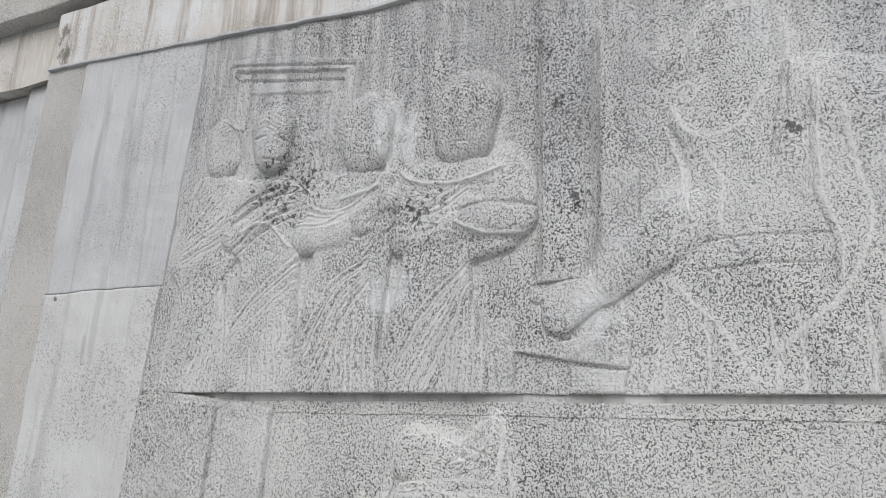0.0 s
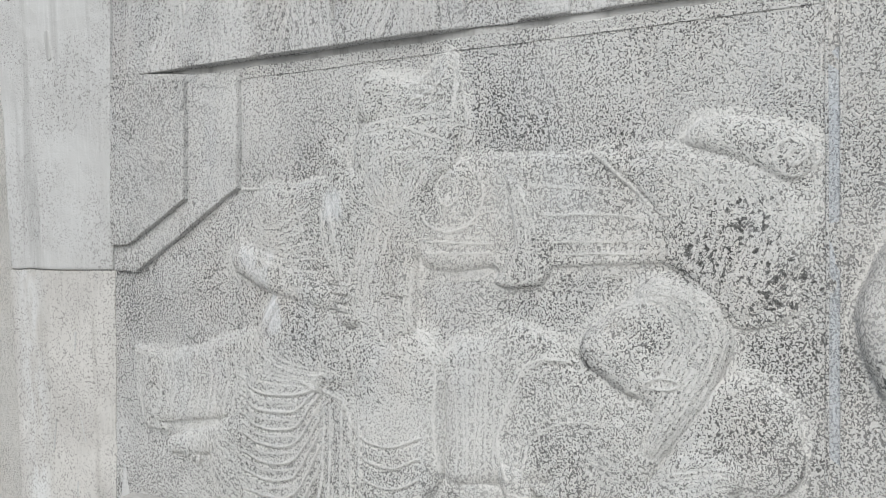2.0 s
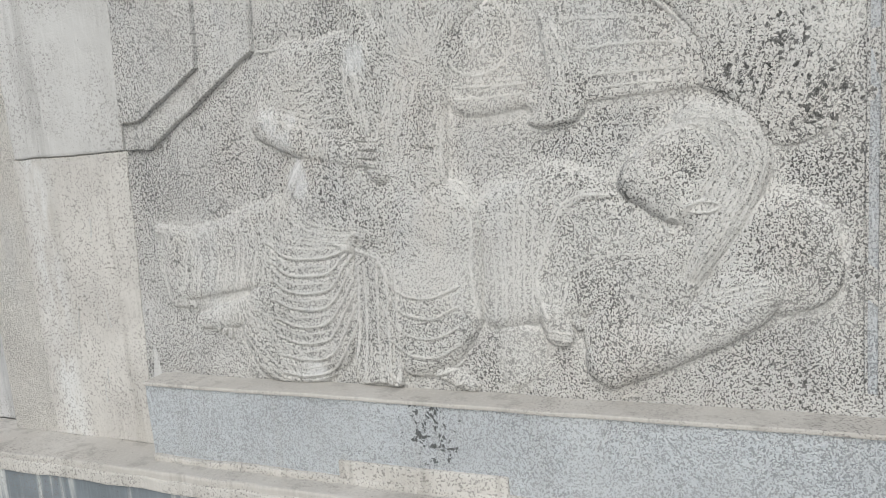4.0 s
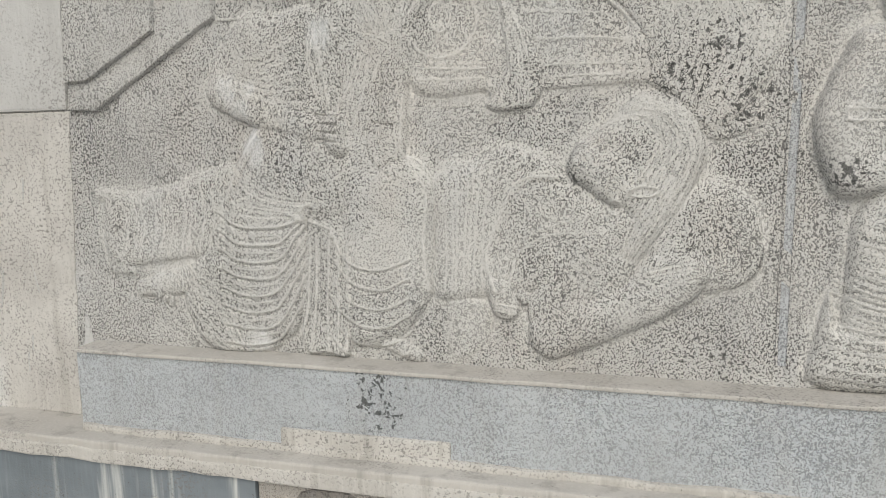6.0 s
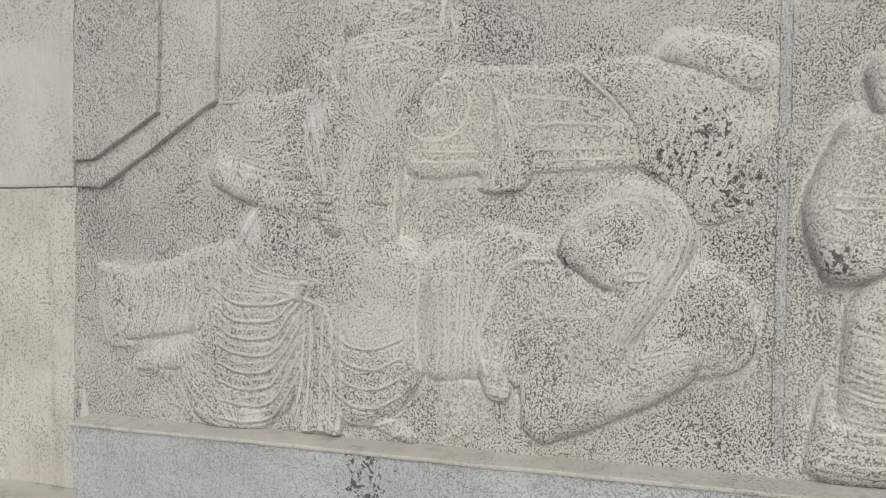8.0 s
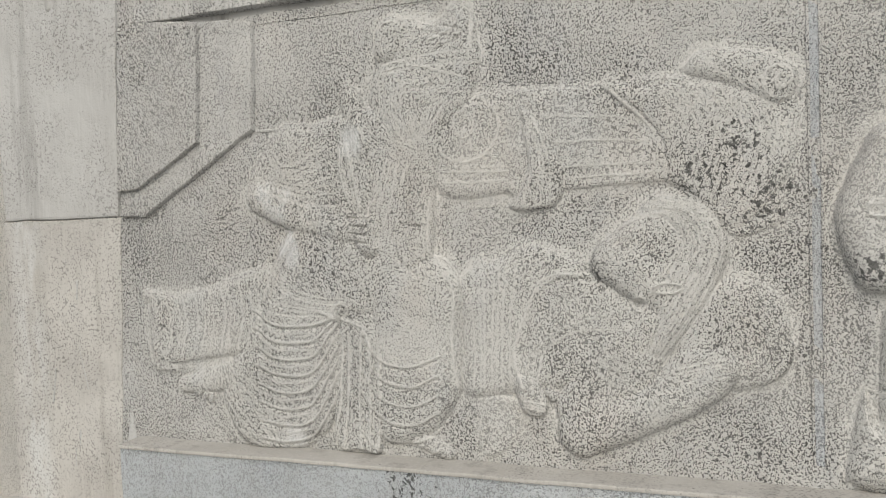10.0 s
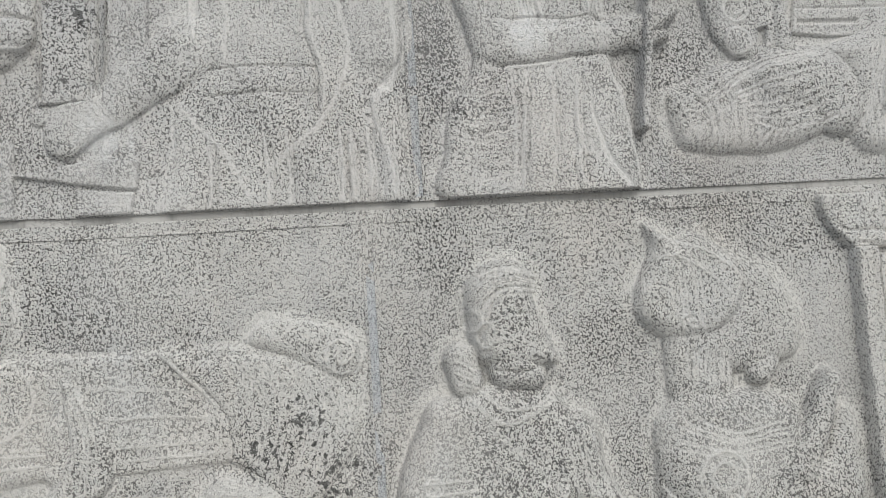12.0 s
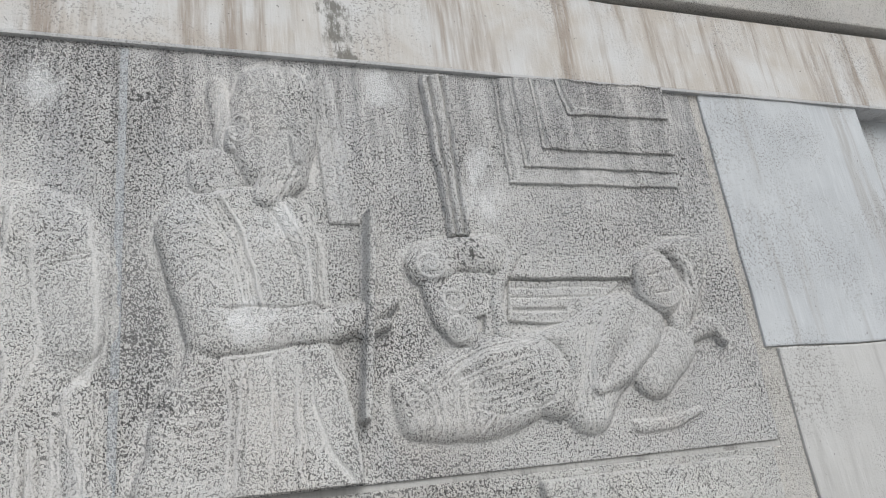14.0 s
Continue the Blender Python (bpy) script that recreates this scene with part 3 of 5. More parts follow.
# ---- lower register: kneeling robed figure ----
kneel = Relief()
kneel.field([(-0.009, 1.212), (0.100, 1.225), (0.209, 1.254), (0.314, 1.291), (0.356, 1.263), (0.358, 1.085), (0.210, 1.075), (0.086, 1.054), (-0.003, 1.049), (-0.026, 1.131)], 0.026, 0.04)
kneel.limb([(0.215, 1.028), (0.144, 1.010), (0.074, 0.997)], [0.034, 0.030, 0.020], 0.036)
for k in range(4):
    kneel.limb([(0.118 + 0.012 * k, 0.996 - 0.007 * k), (0.100 + 0.016 * k, 0.988 - 0.008 * k)], 0.008, 0.026)
kneel.limb([(-0.028, 1.219), (0.012, 1.212)], [0.016, 0.020], 0.022)
kneel.limb([(-0.003, 1.046), (0.045, 1.039)], [0.016, 0.014], 0.020)
kneel.field([(0.218, 1.071), (0.186, 0.987), (0.206, 0.910), (0.262, 0.854), (0.358, 0.852), (0.439, 0.893), (0.414, 1.060), (0.301, 1.096)], 0.046, 0.06)
kneel.field([(0.419, 1.386), (0.360, 1.326), (0.313, 1.225), (0.296, 1.109), (0.305, 0.979), (0.331, 0.881), (0.432, 0.888), (0.484, 0.935), (0.511, 1.063), (0.513, 1.157), (0.597, 1.176), (0.616, 1.297), (0.540, 1.359)], 0.052, 0.07)
kneel.field([(0.587, 1.237), (0.641, 1.287), (0.742, 1.302), (0.795, 1.254), (0.797, 1.166), (0.789, 1.022), (0.758, 0.958), (0.703, 0.906), (0.610, 0.888), (0.582, 0.965), (0.581, 1.114)], 0.056, 0.08)
kneel.field([(0.511, 1.165), (0.597, 1.166), (0.602, 0.887), (0.549, 0.869), (0.486, 0.896)], 0.040, 0.015)
kneel.field([(0.592, 1.627), (0.500, 1.613), (0.390, 1.582), (0.337, 1.525), (0.354, 1.450), (0.434, 1.398), (0.539, 1.347), (0.599, 1.213), (0.716, 1.272), (0.741, 1.342), (0.750, 1.446), (0.773, 1.547), (0.760, 1.626)], 0.046, 0.07)
kneel.limb([(0.409, 1.551), (0.344, 1.481), (0.325, 1.449)], [0.066, 0.056, 0.046], 0.048)
kneel.limb([(0.320, 1.451), (0.420, 1.405), (0.514, 1.371), (0.579, 1.352)], [0.044, 0.046, 0.038, 0.034], 0.062)
kneel.limb([(0.580, 1.367), (0.591, 1.327)], [0.036, 0.030], 0.080)
kneel.limb([(0.690, 0.901), (0.755, 0.872)], [0.022, 0.014], 0.030)
kneel.limb([(0.516, 0.898), (0.583, 0.879)], [0.014, 0.012], 0.040)
kneel.field([(0.620, 1.737), (0.641, 1.787), (0.694, 1.812), (0.762, 1.800), (0.825, 1.846), (0.853, 1.760), (0.853, 1.675), (0.827, 1.622), (0.780, 1.570), (0.735, 1.533), (0.671, 1.524), (0.620, 1.553), (0.601, 1.634)], 0.040, 0.07)
kneel.limb([(0.662, 1.786), (0.650, 1.750)], [0.036, 0.034], 0.058)
kneel.limb([(0.551, 1.661), (0.569, 1.613), (0.609, 1.599)], [0.024, 0.030, 0.03], 0.040)
kneel.limb([(0.578, 1.580), (0.585, 1.548)], [0.015, 0.020], 0.056)
kneel.limb([(0.690, 1.650), (0.680, 1.590)], [0.070, 0.058], 0.056)
# headdress, hair and beard
kneel.rib([(0.621, 1.733), (0.632, 1.789), (0.658, 1.808), (0.684, 1.803)], 0.004, 0.006).rib([(0.612, 1.740), (0.624, 1.800), (0.661, 1.822), (0.692, 1.807), (0.702, 1.786)], 0.004, 0.007)
kneel.rib([(0.640, 1.740), (0.646, 1.780), (0.662, 1.793), (0.676, 1.788)], 0.003, 0.005).rib([(0.838, 1.838), (0.842, 1.790), (0.838, 1.742)], 0.010, 0.006)
kneel.rib([(0.651, 1.707), (0.704, 1.713), (0.779, 1.689), (0.827, 1.673)], 0.004, 0.005).cut([(0.735, 1.799), (0.797, 1.780), (0.821, 1.772)], 0.004, 0.005).cut([(0.722, 1.785), (0.785, 1.762), (0.815, 1.755)], 0.004, 0.004)
kneel.rib([(0.637, 1.719), (0.721, 1.729), (0.845, 1.731)], 0.004, 0.0025).rib([(0.629, 1.700), (0.726, 1.706), (0.848, 1.707)], 0.004, 0.0025)
kneel.rib([(0.748, 1.760), (0.798, 1.777), (0.826, 1.817)], 0.005, 0.006).cut([(0.759, 1.736), (0.808, 1.754), (0.841, 1.783)], 0.004, 0.005)
kneel.pleats([(0.628, 1.690), (0.631, 1.621), (0.660, 1.552)], [(0.687, 1.686), (0.677, 1.619), (0.704, 1.539)], 5, 0.004, 0.006)
kneel.pleats([(0.682, 1.596), (0.698, 1.539)], [(0.771, 1.625), (0.730, 1.561)], 5, 0.004, 0.005)
kneel.cut([(0.705, 1.660), (0.755, 1.664)], 0.004, 0.005).cut([(0.721, 1.622), (0.753, 1.626)], 0.004, 0.005)
kneel.rib([(0.546, 1.557), (0.552, 1.491), (0.563, 1.420)], 0.004, 0.006).rib([(0.529, 1.552), (0.538, 1.492), (0.550, 1.426)], 0.003, 0.005)
kneel.rib([(0.655, 1.507), (0.639, 1.465), (0.619, 1.419)], 0.004, 0.006).rib([(0.693, 1.518), (0.682, 1.475), (0.665, 1.437)], 0.003, 0.005).cut([(0.607, 1.495), (0.601, 1.431)], 0.004, 0.007)
kneel.limb([(0.579, 1.584), (0.582, 1.549), (0.599, 1.522)], [0.016, 0.020, 0.012], 0.056)
# robe: folds of the chest, sleeves, lap and hem
kneel.rib([(0.555, 1.527), (0.565, 1.466), (0.575, 1.406)], 0.006, 0.008).rib([(0.529, 1.552), (0.531, 1.491), (0.542, 1.443)], 0.005, 0.006).rib([(0.470, 1.560), (0.480, 1.500), (0.500, 1.440)], 0.004, 0.004)
kneel.rib([(0.644, 1.511), (0.620, 1.452), (0.588, 1.393)], 0.005, 0.007).rib([(0.668, 1.504), (0.653, 1.440), (0.628, 1.369)], 0.005, 0.006).beads([(0.657, 1.505), (0.638, 1.446), (0.608, 1.381)], 0.004, 0.012, 0.004)
kneel.rib([(0.738, 1.426), (0.726, 1.333), (0.744, 1.298), (0.786, 1.264), (0.792, 1.241)], 0.006, 0.007).cut([(0.700, 1.500), (0.690, 1.420), (0.680, 1.330)], 0.004, 0.006).cut([(0.655, 1.360), (0.660, 1.300), (0.700, 1.262)], 0.004, 0.006).cut([(0.668, 1.375), (0.715, 1.368)], 0.004, 0.006)
kneel.pleats([(0.360, 1.554), (0.400, 1.521), (0.498, 1.564)], [(0.341, 1.469), (0.422, 1.435), (0.517, 1.432)], 5, 0.006, 0.004)
kneel.pleats([(0.462, 1.415), (0.452, 1.373)], [(0.489, 1.402), (0.476, 1.363)], 3, 0.004, 0.005)
for k in range(4):
    kneel.cut([(0.545, 1.394 - 0.018 * k), (0.592, 1.387 - 0.017 * k)], 0.0035, 0.009)
for x in (0.428, 0.442, 0.456):
    kneel.rib([(x - 0.006, 1.432), (x + 0.004, 1.395), (x + 0.010, 1.360)], 0.0035, 0.006)
kneel.pleats([(0.217, 1.055), (0.295, 1.005), (0.345, 0.875)], [(0.193, 0.947), (0.227, 0.881), (0.300, 0.859)], 5, 0.006, 0.006)
kneel.pleats([(0.027, 1.199), (0.037, 1.131), (0.015, 1.063)], [(0.306, 1.276), (0.323, 1.200), (0.301, 1.096)], 9, 0.009, 0.004)
for k in range(8):
    # folds that sweep from the hip to the knot of the girdle
    f = k / 7
    low = 1.187 - 0.300 * f
    fold = [(0.282 + 0.018 * f, low), (0.343 + 0.020 * f, low - 0.033 + 0.026 * f), (0.438, low - 0.035 + 0.050 * f), (0.494 + 0.014 * math.sin(2.5 * f), 1.168 - 0.165 * f * f)]
    kneel.rib(fold, 0.0045, 0.0062).cut([(x, z - 0.009) for x, z in fold], 0.004, 0.004)
    if k < 7:
        kneel.rib([(x + 0.006, z - 0.020) for x, z in fold[:3]], 0.003, 0.003)
for k in range(6):
    # folds hanging over the other knee
    low = 1.136 - 0.042 * k
    fold = [(0.567 - 0.004 * k, low), (0.606 - 0.002 * k, low - 0.056), (0.675, low - 0.074), (0.746 - 0.003 * k, low - 0.046)]
    kneel.rib(fold, 0.0045, 0.0055).cut([(x, z - 0.009) for x, z in fold], 0.004, 0.0035)
kneel.pleats([(0.345, 1.320), (0.410, 1.235), (0.560, 1.210)], [(0.290, 1.205), (0.380, 1.180), (0.490, 1.175)], 5, 0.005, 0.004)
for fall in ([(0.515, 1.133), (0.510, 1.005), (0.480, 0.875)], [(0.532, 1.135), (0.528, 1.010), (0.510, 0.872)], [(0.563, 1.135), (0.554, 1.009), (0.550, 0.870)], [(0.583, 1.120), (0.578, 0.990), (0.572, 0.870)], [(0.604, 1.113), (0.601, 0.963), (0.593, 0.880)]):
    kneel.rib(fall, 0.0045, 0.0055).cut([(x + 0.008, z) for x, z in fall], 0.0035, 0.005)
kneel.rib([(0.471, 1.181), (0.500, 1.168), (0.557, 1.154), (0.572, 1.135)], 0.007, 0.007).curl([(0.520, 1.185)], 0.022, 1.6, 0.004, 0.006)
kneel.rib([(0.760, 1.272), (0.783, 1.225), (0.776, 1.118), (0.785, 1.022)], 0.006, 0.006)
kneel.rib([(0.419, 1.374), (0.358, 1.301), (0.315, 1.212)], 0.007, 0.006).cut([(0.432, 1.361), (0.379, 1.300), (0.332, 1.212)], 0.005, 0.006)
kneel.build("relief_figure", FIGURE_LOWER, "carved stone figure kneeling in a pleated robe above the ledge", group="carved figures", depth=0.42, foot=0.861, step=0.002)

# ---- lower register: sleeping figure ----
sleep = Relief()
sleep.field([(0.796, 1.250), (0.875, 1.293), (0.957, 1.319), (1.024, 1.296), (1.079, 1.262), (1.164, 1.202), (1.196, 1.159), (1.131, 1.029), (1.020, 1.025), (0.915, 1.013), (0.797, 1.007), (0.799, 1.142)], 0.030, 0.06)
sleep.field([(1.258, 1.202), (1.328, 1.250), (1.406, 1.224), (1.434, 1.156), (1.422, 1.088), (1.369, 1.041), (1.309, 1.041), (1.227, 1.082)], 0.036, 0.07)
sleep.field([(1.369, 1.086), (1.407, 1.140), (1.438, 1.130), (1.427, 1.077), (1.379, 1.046)], 0.030, 0.02)
sleep.field([(1.131, 1.029), (1.187, 1.059), (1.227, 1.110), (1.309, 1.128), (1.343, 1.098), (1.329, 1.053), (1.269, 1.018), (1.185, 0.965), (1.108, 0.917), (1.024, 0.896), (0.993, 0.925), (1.014, 0.996), (1.065, 1.032)], 0.058, 0.06)
sleep.limb([(1.047, 0.939), (1.174, 0.991), (1.268, 1.034), (1.314, 1.079)], [0.052, 0.046, 0.038, 0.034], 0.070)
sleep.limb([(1.064, 0.986), (1.131, 1.080), (1.175, 1.158)], [0.070, 0.070, 0.050], 0.050)
sleep.limb([(0.933, 1.028), (0.948, 0.993)], [0.030, 0.030], 0.050)
sleep.limb([(0.980, 1.020), (0.991, 1.009)], 0.012, 0.030)
sleep.field([(0.831, 0.994), (0.891, 1.005), (0.927, 0.980), (0.901, 0.907), (0.858, 0.878), (0.831, 0.885)], 0.016, 0.02)
sleep.field([(1.073, 1.285), (1.101, 1.334), (1.144, 1.365), (1.206, 1.421), (1.272, 1.408), (1.317, 1.360), (1.329, 1.292), (1.303, 1.224), (1.258, 1.149), (1.196, 1.087), (1.169, 1.114), (1.185, 1.180), (1.132, 1.224), (1.089, 1.252)], 0.058, 0.07)
sleep.limb([(1.117, 1.284), (1.154, 1.273), (1.175, 1.246)], [0.048, 0.060, 0.045], 0.070)
sleep.limb([(1.088, 1.292), (1.100, 1.274)], [0.014, 0.017], 0.064)
sleep.pleats([(1.133, 1.355), (1.186, 1.374), (1.237, 1.331), (1.206, 1.256)], [(1.206, 1.416), (1.307, 1.371), (1.323, 1.287), (1.278, 1.192)], 10, 0.005, 0.006)
sleep.pleats([(1.227, 1.235), (1.196, 1.180), (1.174, 1.103)], [(1.298, 1.234), (1.248, 1.148), (1.201, 1.093)], 7, 0.005, 0.006)
sleep.cut([(1.117, 1.317), (1.141, 1.331), (1.156, 1.322)], 0.005, 0.006).cut([(1.106, 1.263), (1.128, 1.255)], 0.003, 0.004)
sleep.ring([(1.217, 1.233)], 0.026, 0.004, 0.008, 0.38).ring([(1.194, 1.230)], 0.008, 0.004, 0.006).ring([(1.164, 1.204)], 0.014, 0.005, 0.009)
sleep.beads([(1.159, 1.189), (1.067, 1.171), (0.988, 1.139), (0.952, 1.092), (0.945, 1.028)], 0.007, 0.016, 0.007)
sleep.rib([(1.132, 1.149), (1.044, 1.146), (0.976, 1.110), (0.957, 1.040)], 0.004, 0.004)
sleep.rib([(1.068, 1.263), (0.978, 1.253), (0.937, 1.179), (0.908, 1.097), (0.928, 1.027)], 0.006, 0.006).cut([(1.067, 1.252), (0.989, 1.241), (0.949, 1.173), (0.923, 1.092), (0.939, 1.034)], 0.004, 0.005)
sleep.beads([(1.067, 1.224), (1.022, 1.202), (1.045, 1.179), (1.132, 1.189)], 0.005, 0.013, 0.004)
sleep.pleats([(0.813, 1.225), (0.822, 1.119), (0.813, 1.017)], [(0.910, 1.281), (0.895, 1.143), (0.892, 1.020)], 5, 0.008, 0.004)
sleep.pleats([(1.068, 1.072), (1.120, 1.034)], [(1.088, 1.107), (1.142, 1.063)], 3, 0.004, 0.004)
sleep.pleats([(1.169, 1.008), (1.187, 0.969)], [(1.187, 1.020), (1.206, 0.982)], 3, 0.004, 0.005)
sleep.pleats([(1.227, 1.082), (1.319, 1.101)], [(1.258, 1.050), (1.314, 1.068)], 4, 0.005, 0.004)
sleep.pleats([(0.927, 1.004), (0.971, 1.000)], [(0.931, 0.978), (0.971, 0.976)], 3, 0.004, 0.006)
sleep.build("relief_figure", FIGURE_LOWER, "carved stone sleeping figure with long hair and beaded necklace", group="carved figures", depth=0.46, foot=0.861, step=0.002)


# ---- lower register: standing attendant with folded arms ----
attend = Relief()
attend.field([(1.595, 1.211), (1.577, 1.130), (1.572, 0.987)] + [(1.552, 1.05), (1.528, 0.95), (1.535, 0.868), (1.70, 0.862), (1.85, 0.866), (1.86, 1.0)] + [(1.832, 1.005), (1.846, 1.144), (1.826, 1.284), (1.702, 1.299)], 0.062, 0.08)
attend.field([(1.630, 1.538), (1.572, 1.456), (1.542, 1.358), (1.554, 1.268), (1.569, 1.231), (1.658, 1.224), (1.708, 1.228), (1.811, 1.312), (1.847, 1.390), (1.837, 1.471), (1.789, 1.533), (1.728, 1.543)], 0.070, 0.09)
attend.limb([(1.606, 1.474), (1.560, 1.357), (1.575, 1.259)], [0.052, 0.054, 0.040], 0.088)
attend.limb([(1.581, 1.262), (1.693, 1.304), (1.791, 1.346)], [0.042, 0.044, 0.036], 0.092)
attend.field([(1.788, 1.444), (1.817, 1.481), (1.858, 1.480), (1.882, 1.438), (1.890, 1.377), (1.933, 1.289), (1.920, 1.247), (1.874, 1.262), (1.836, 1.310), (1.796, 1.321), (1.771, 1.384)], 0.084, 0.07)
attend.pleats([(1.804, 1.443), (1.815, 1.382), (1.817, 1.331)], [(1.871, 1.439), (1.882, 1.378), (1.908, 1.306)], 4, 0.005, 0.006)
attend.cut([(1.878, 1.318), (1.911, 1.276)], 0.004, 0.006)
attend.field([(1.645, 1.700), (1.665, 1.745), (1.720, 1.768), (1.765, 1.748), (1.776, 1.690), (1.794, 1.632), (1.809, 1.592), (1.801, 1.567), (1.759, 1.552), (1.697, 1.560), (1.655, 1.600)], 0.082, 0.075)
attend.limb([(1.633, 1.589), (1.641, 1.548)], [0.034, 0.032], 0.062)
attend.limb([(1.792, 1.594), (1.799, 1.582)], [0.010, 0.014], 0.080)
attend.limb([(1.729, 1.569), (1.759, 1.552)], [0.05, 0.03], 0.080)
attend.pleats([(1.635, 1.614), (1.634, 1.696), (1.699, 1.750), (1.782, 1.741)], [(1.690, 1.591), (1.679, 1.663), (1.722, 1.702), (1.779, 1.699)], 7, 0.005, 0.006)
attend.pleats([(1.618, 1.595), (1.658, 1.572)], [(1.620, 1.544), (1.661, 1.532)], 4, 0.004, 0.005)
attend.rib([(1.640, 1.523), (1.683, 1.480), (1.724, 1.472), (1.798, 1.509)], 0.006, 0.006).beads([(1.649, 1.502), (1.696, 1.439), (1.759, 1.385), (1.802, 1.342)], 0.008, 0.020, 0.006)
attend.rib([(1.661, 1.532), (1.705, 1.497), (1.766, 1.500), (1.804, 1.529)], 0.005, 0.005)
attend.rib([(1.554, 1.382), (1.636, 1.380)], 0.004, 0.005).rib([(1.552, 1.362), (1.640, 1.360)], 0.004, 0.005).ring([(1.570, 1.374)], 0.016, 0.004, 0.005)
attend.pleats([(1.735, 1.326), (1.769, 1.294)], [(1.756, 1.340), (1.785, 1.308)], 3, 0.004, 0.005)
attend.pleats([(1.598, 1.170), (1.686, 1.153), (1.784, 1.196)], [(1.582, 0.977), (1.677, 0.966), (1.785, 1.015)], 8, 0.007, 0.009)
attend.pleats([(1.555, 1.08), (1.64, 1.05), (1.72, 1.09)], [(1.54, 0.885), (1.64, 0.875), (1.74, 0.90)], 8, 0.007, 0.009)
attend.pleats([(1.797, 1.285), (1.801, 1.165), (1.789, 0.985)], [(1.838, 1.244), (1.838, 1.144), (1.827, 0.985)], 3, 0.006, 0.007)
attend.cut([(1.710, 1.754), (1.694, 1.684), (1.669, 1.624)], 0.005, 0.008).rib([(1.639, 1.707), (1.667, 1.736), (1.719, 1.746), (1.781, 1.730)], 0.006, 0.007).ring([(1.653, 1.656)], 0.018, 0.005, 0.007)
attend.cut([(1.741, 1.666), (1.775, 1.663)], 0.004, 0.006).ring([(1.679, 1.630)], 0.017, 0.004, 0.007, 1.4).cut([(1.697, 1.564), (1.745, 1.561), (1.795, 1.571)], 0.005, 0.007)
attend.build("relief_figure", FIGURE_LOWER, "carved stone attendant standing with folded arms, draped robe", group="carved figures", depth=0.50, foot=0.861)

# ---- lower register: figure with tall headdress, raised hand ----
crowned = Relief()
crowned.field([(2.043, 1.508), (1.990, 1.459), (1.979, 1.400), (2.005, 1.337)] + [(1.974, 1.347), (1.992, 1.235), (1.965, 1.126)] + [(1.93, 1.1), (1.92, 0.87), (2.35, 0.866), (2.38, 1.2), (2.36, 1.45)] + [(2.284, 1.375), (2.260, 1.459), (2.188, 1.496), (2.123, 1.505)], 0.068, 0.08)
crowned.limb([(2.078, 1.596), (2.078, 1.504)], [0.066, 0.064], 0.050)
crowned.field([(1.991, 1.817), (1.999, 1.769), (1.975, 1.718), (1.962, 1.661), (1.984, 1.624), (2.029, 1.594), (2.100, 1.593), (2.158, 1.633), (2.181, 1.695), (2.159, 1.749), (2.103, 1.795), (2.053, 1.785), (2.017, 1.808)], 0.064, 0.06)
crowned.field([(2.106, 1.763), (2.191, 1.734), (2.258, 1.690), (2.284, 1.625), (2.271, 1.557), (2.214, 1.537), (2.158, 1.529), (2.106, 1.553), (2.093, 1.637)], 0.040, 0.06)
crowned.cut([(2.175, 1.533), (2.209, 1.546), (2.236, 1.542)], 0.005, 0.007).rib([(2.053, 1.782), (2.116, 1.752), (2.176, 1.695)], 0.005, 0.006).rib([(2.039, 1.756), (2.091, 1.727), (2.141, 1.676)], 0.005, 0.006)
crowned.limb([(2.077, 1.371), (2.115, 1.318)], [0.10, 0.10], 0.094)
crowned.limb([(2.321, 1.507), (2.291, 1.436), (2.248, 1.347)], [0.020, 0.030, 0.036], 0.080)
crowned.limb([(2.191, 1.526), (2.215, 1.545)], [0.026, 0.016], 0.05)
crowned.beads([(1.980, 1.702), (1.972, 1.655), (1.994, 1.618), (2.030, 1.600)], 0.009, 0.014, 0.009)
crowned.pleats([(2.024, 1.704), (2.029, 1.641), (2.046, 1.599)], [(2.081, 1.732), (2.084, 1.659), (2.100, 1.595)], 4, 0.005, 0.006)
crowned.curl([(2.062, 1.627)], 0.022, 1.6, 0.004, 0.006).curl([(2.030, 1.767)], 0.03, 1.6, 0.005, 0.006)
crowned.pleats([(2.049, 1.578), (2.045, 1.527)], [(2.130, 1.572), (2.125, 1.521)], 7, 0.004, 0.006)
crowned.ring([(2.088, 1.352)], 0.045, 0.006, 0.006).ring([(2.088, 1.352)], 0.024, 0.005, 0.006)
crowned.pleats([(2.034, 1.476), (2.116, 1.429), (2.215, 1.442)], [(2.017, 1.407), (2.122, 1.388), (2.232, 1.400)], 4, 0.006, 0.005)
crowned.pleats([(2.262, 1.377), (2.314, 1.352)], [(2.253, 1.347), (2.300, 1.323)], 3, 0.004, 0.005)
crowned.pleats([(1.95, 1.3), (2.1, 1.22), (2.3, 1.3)], [(1.94, 0.9), (2.1, 0.88), (2.3, 0.92)], 12, 0.008, 0.008)
crowned.build("relief_figure", FIGURE_LOWER, "carved stone figure with tall headdress and raised hand", group="carved figures", depth=0.56, foot=0.861)

plank = Relief().field([(1.839, 1.224), (2.028, 1.256), (2.031, 1.188), (1.849, 1.196)], 0.014, 0.006, False).cut([(1.840, 1.216), (2.030, 1.246)], 0.004, 0.006)
plank.build("carved_block", FIGURE_LOWER, "low carved stone block between two standing figures", "block", depth=1.0)

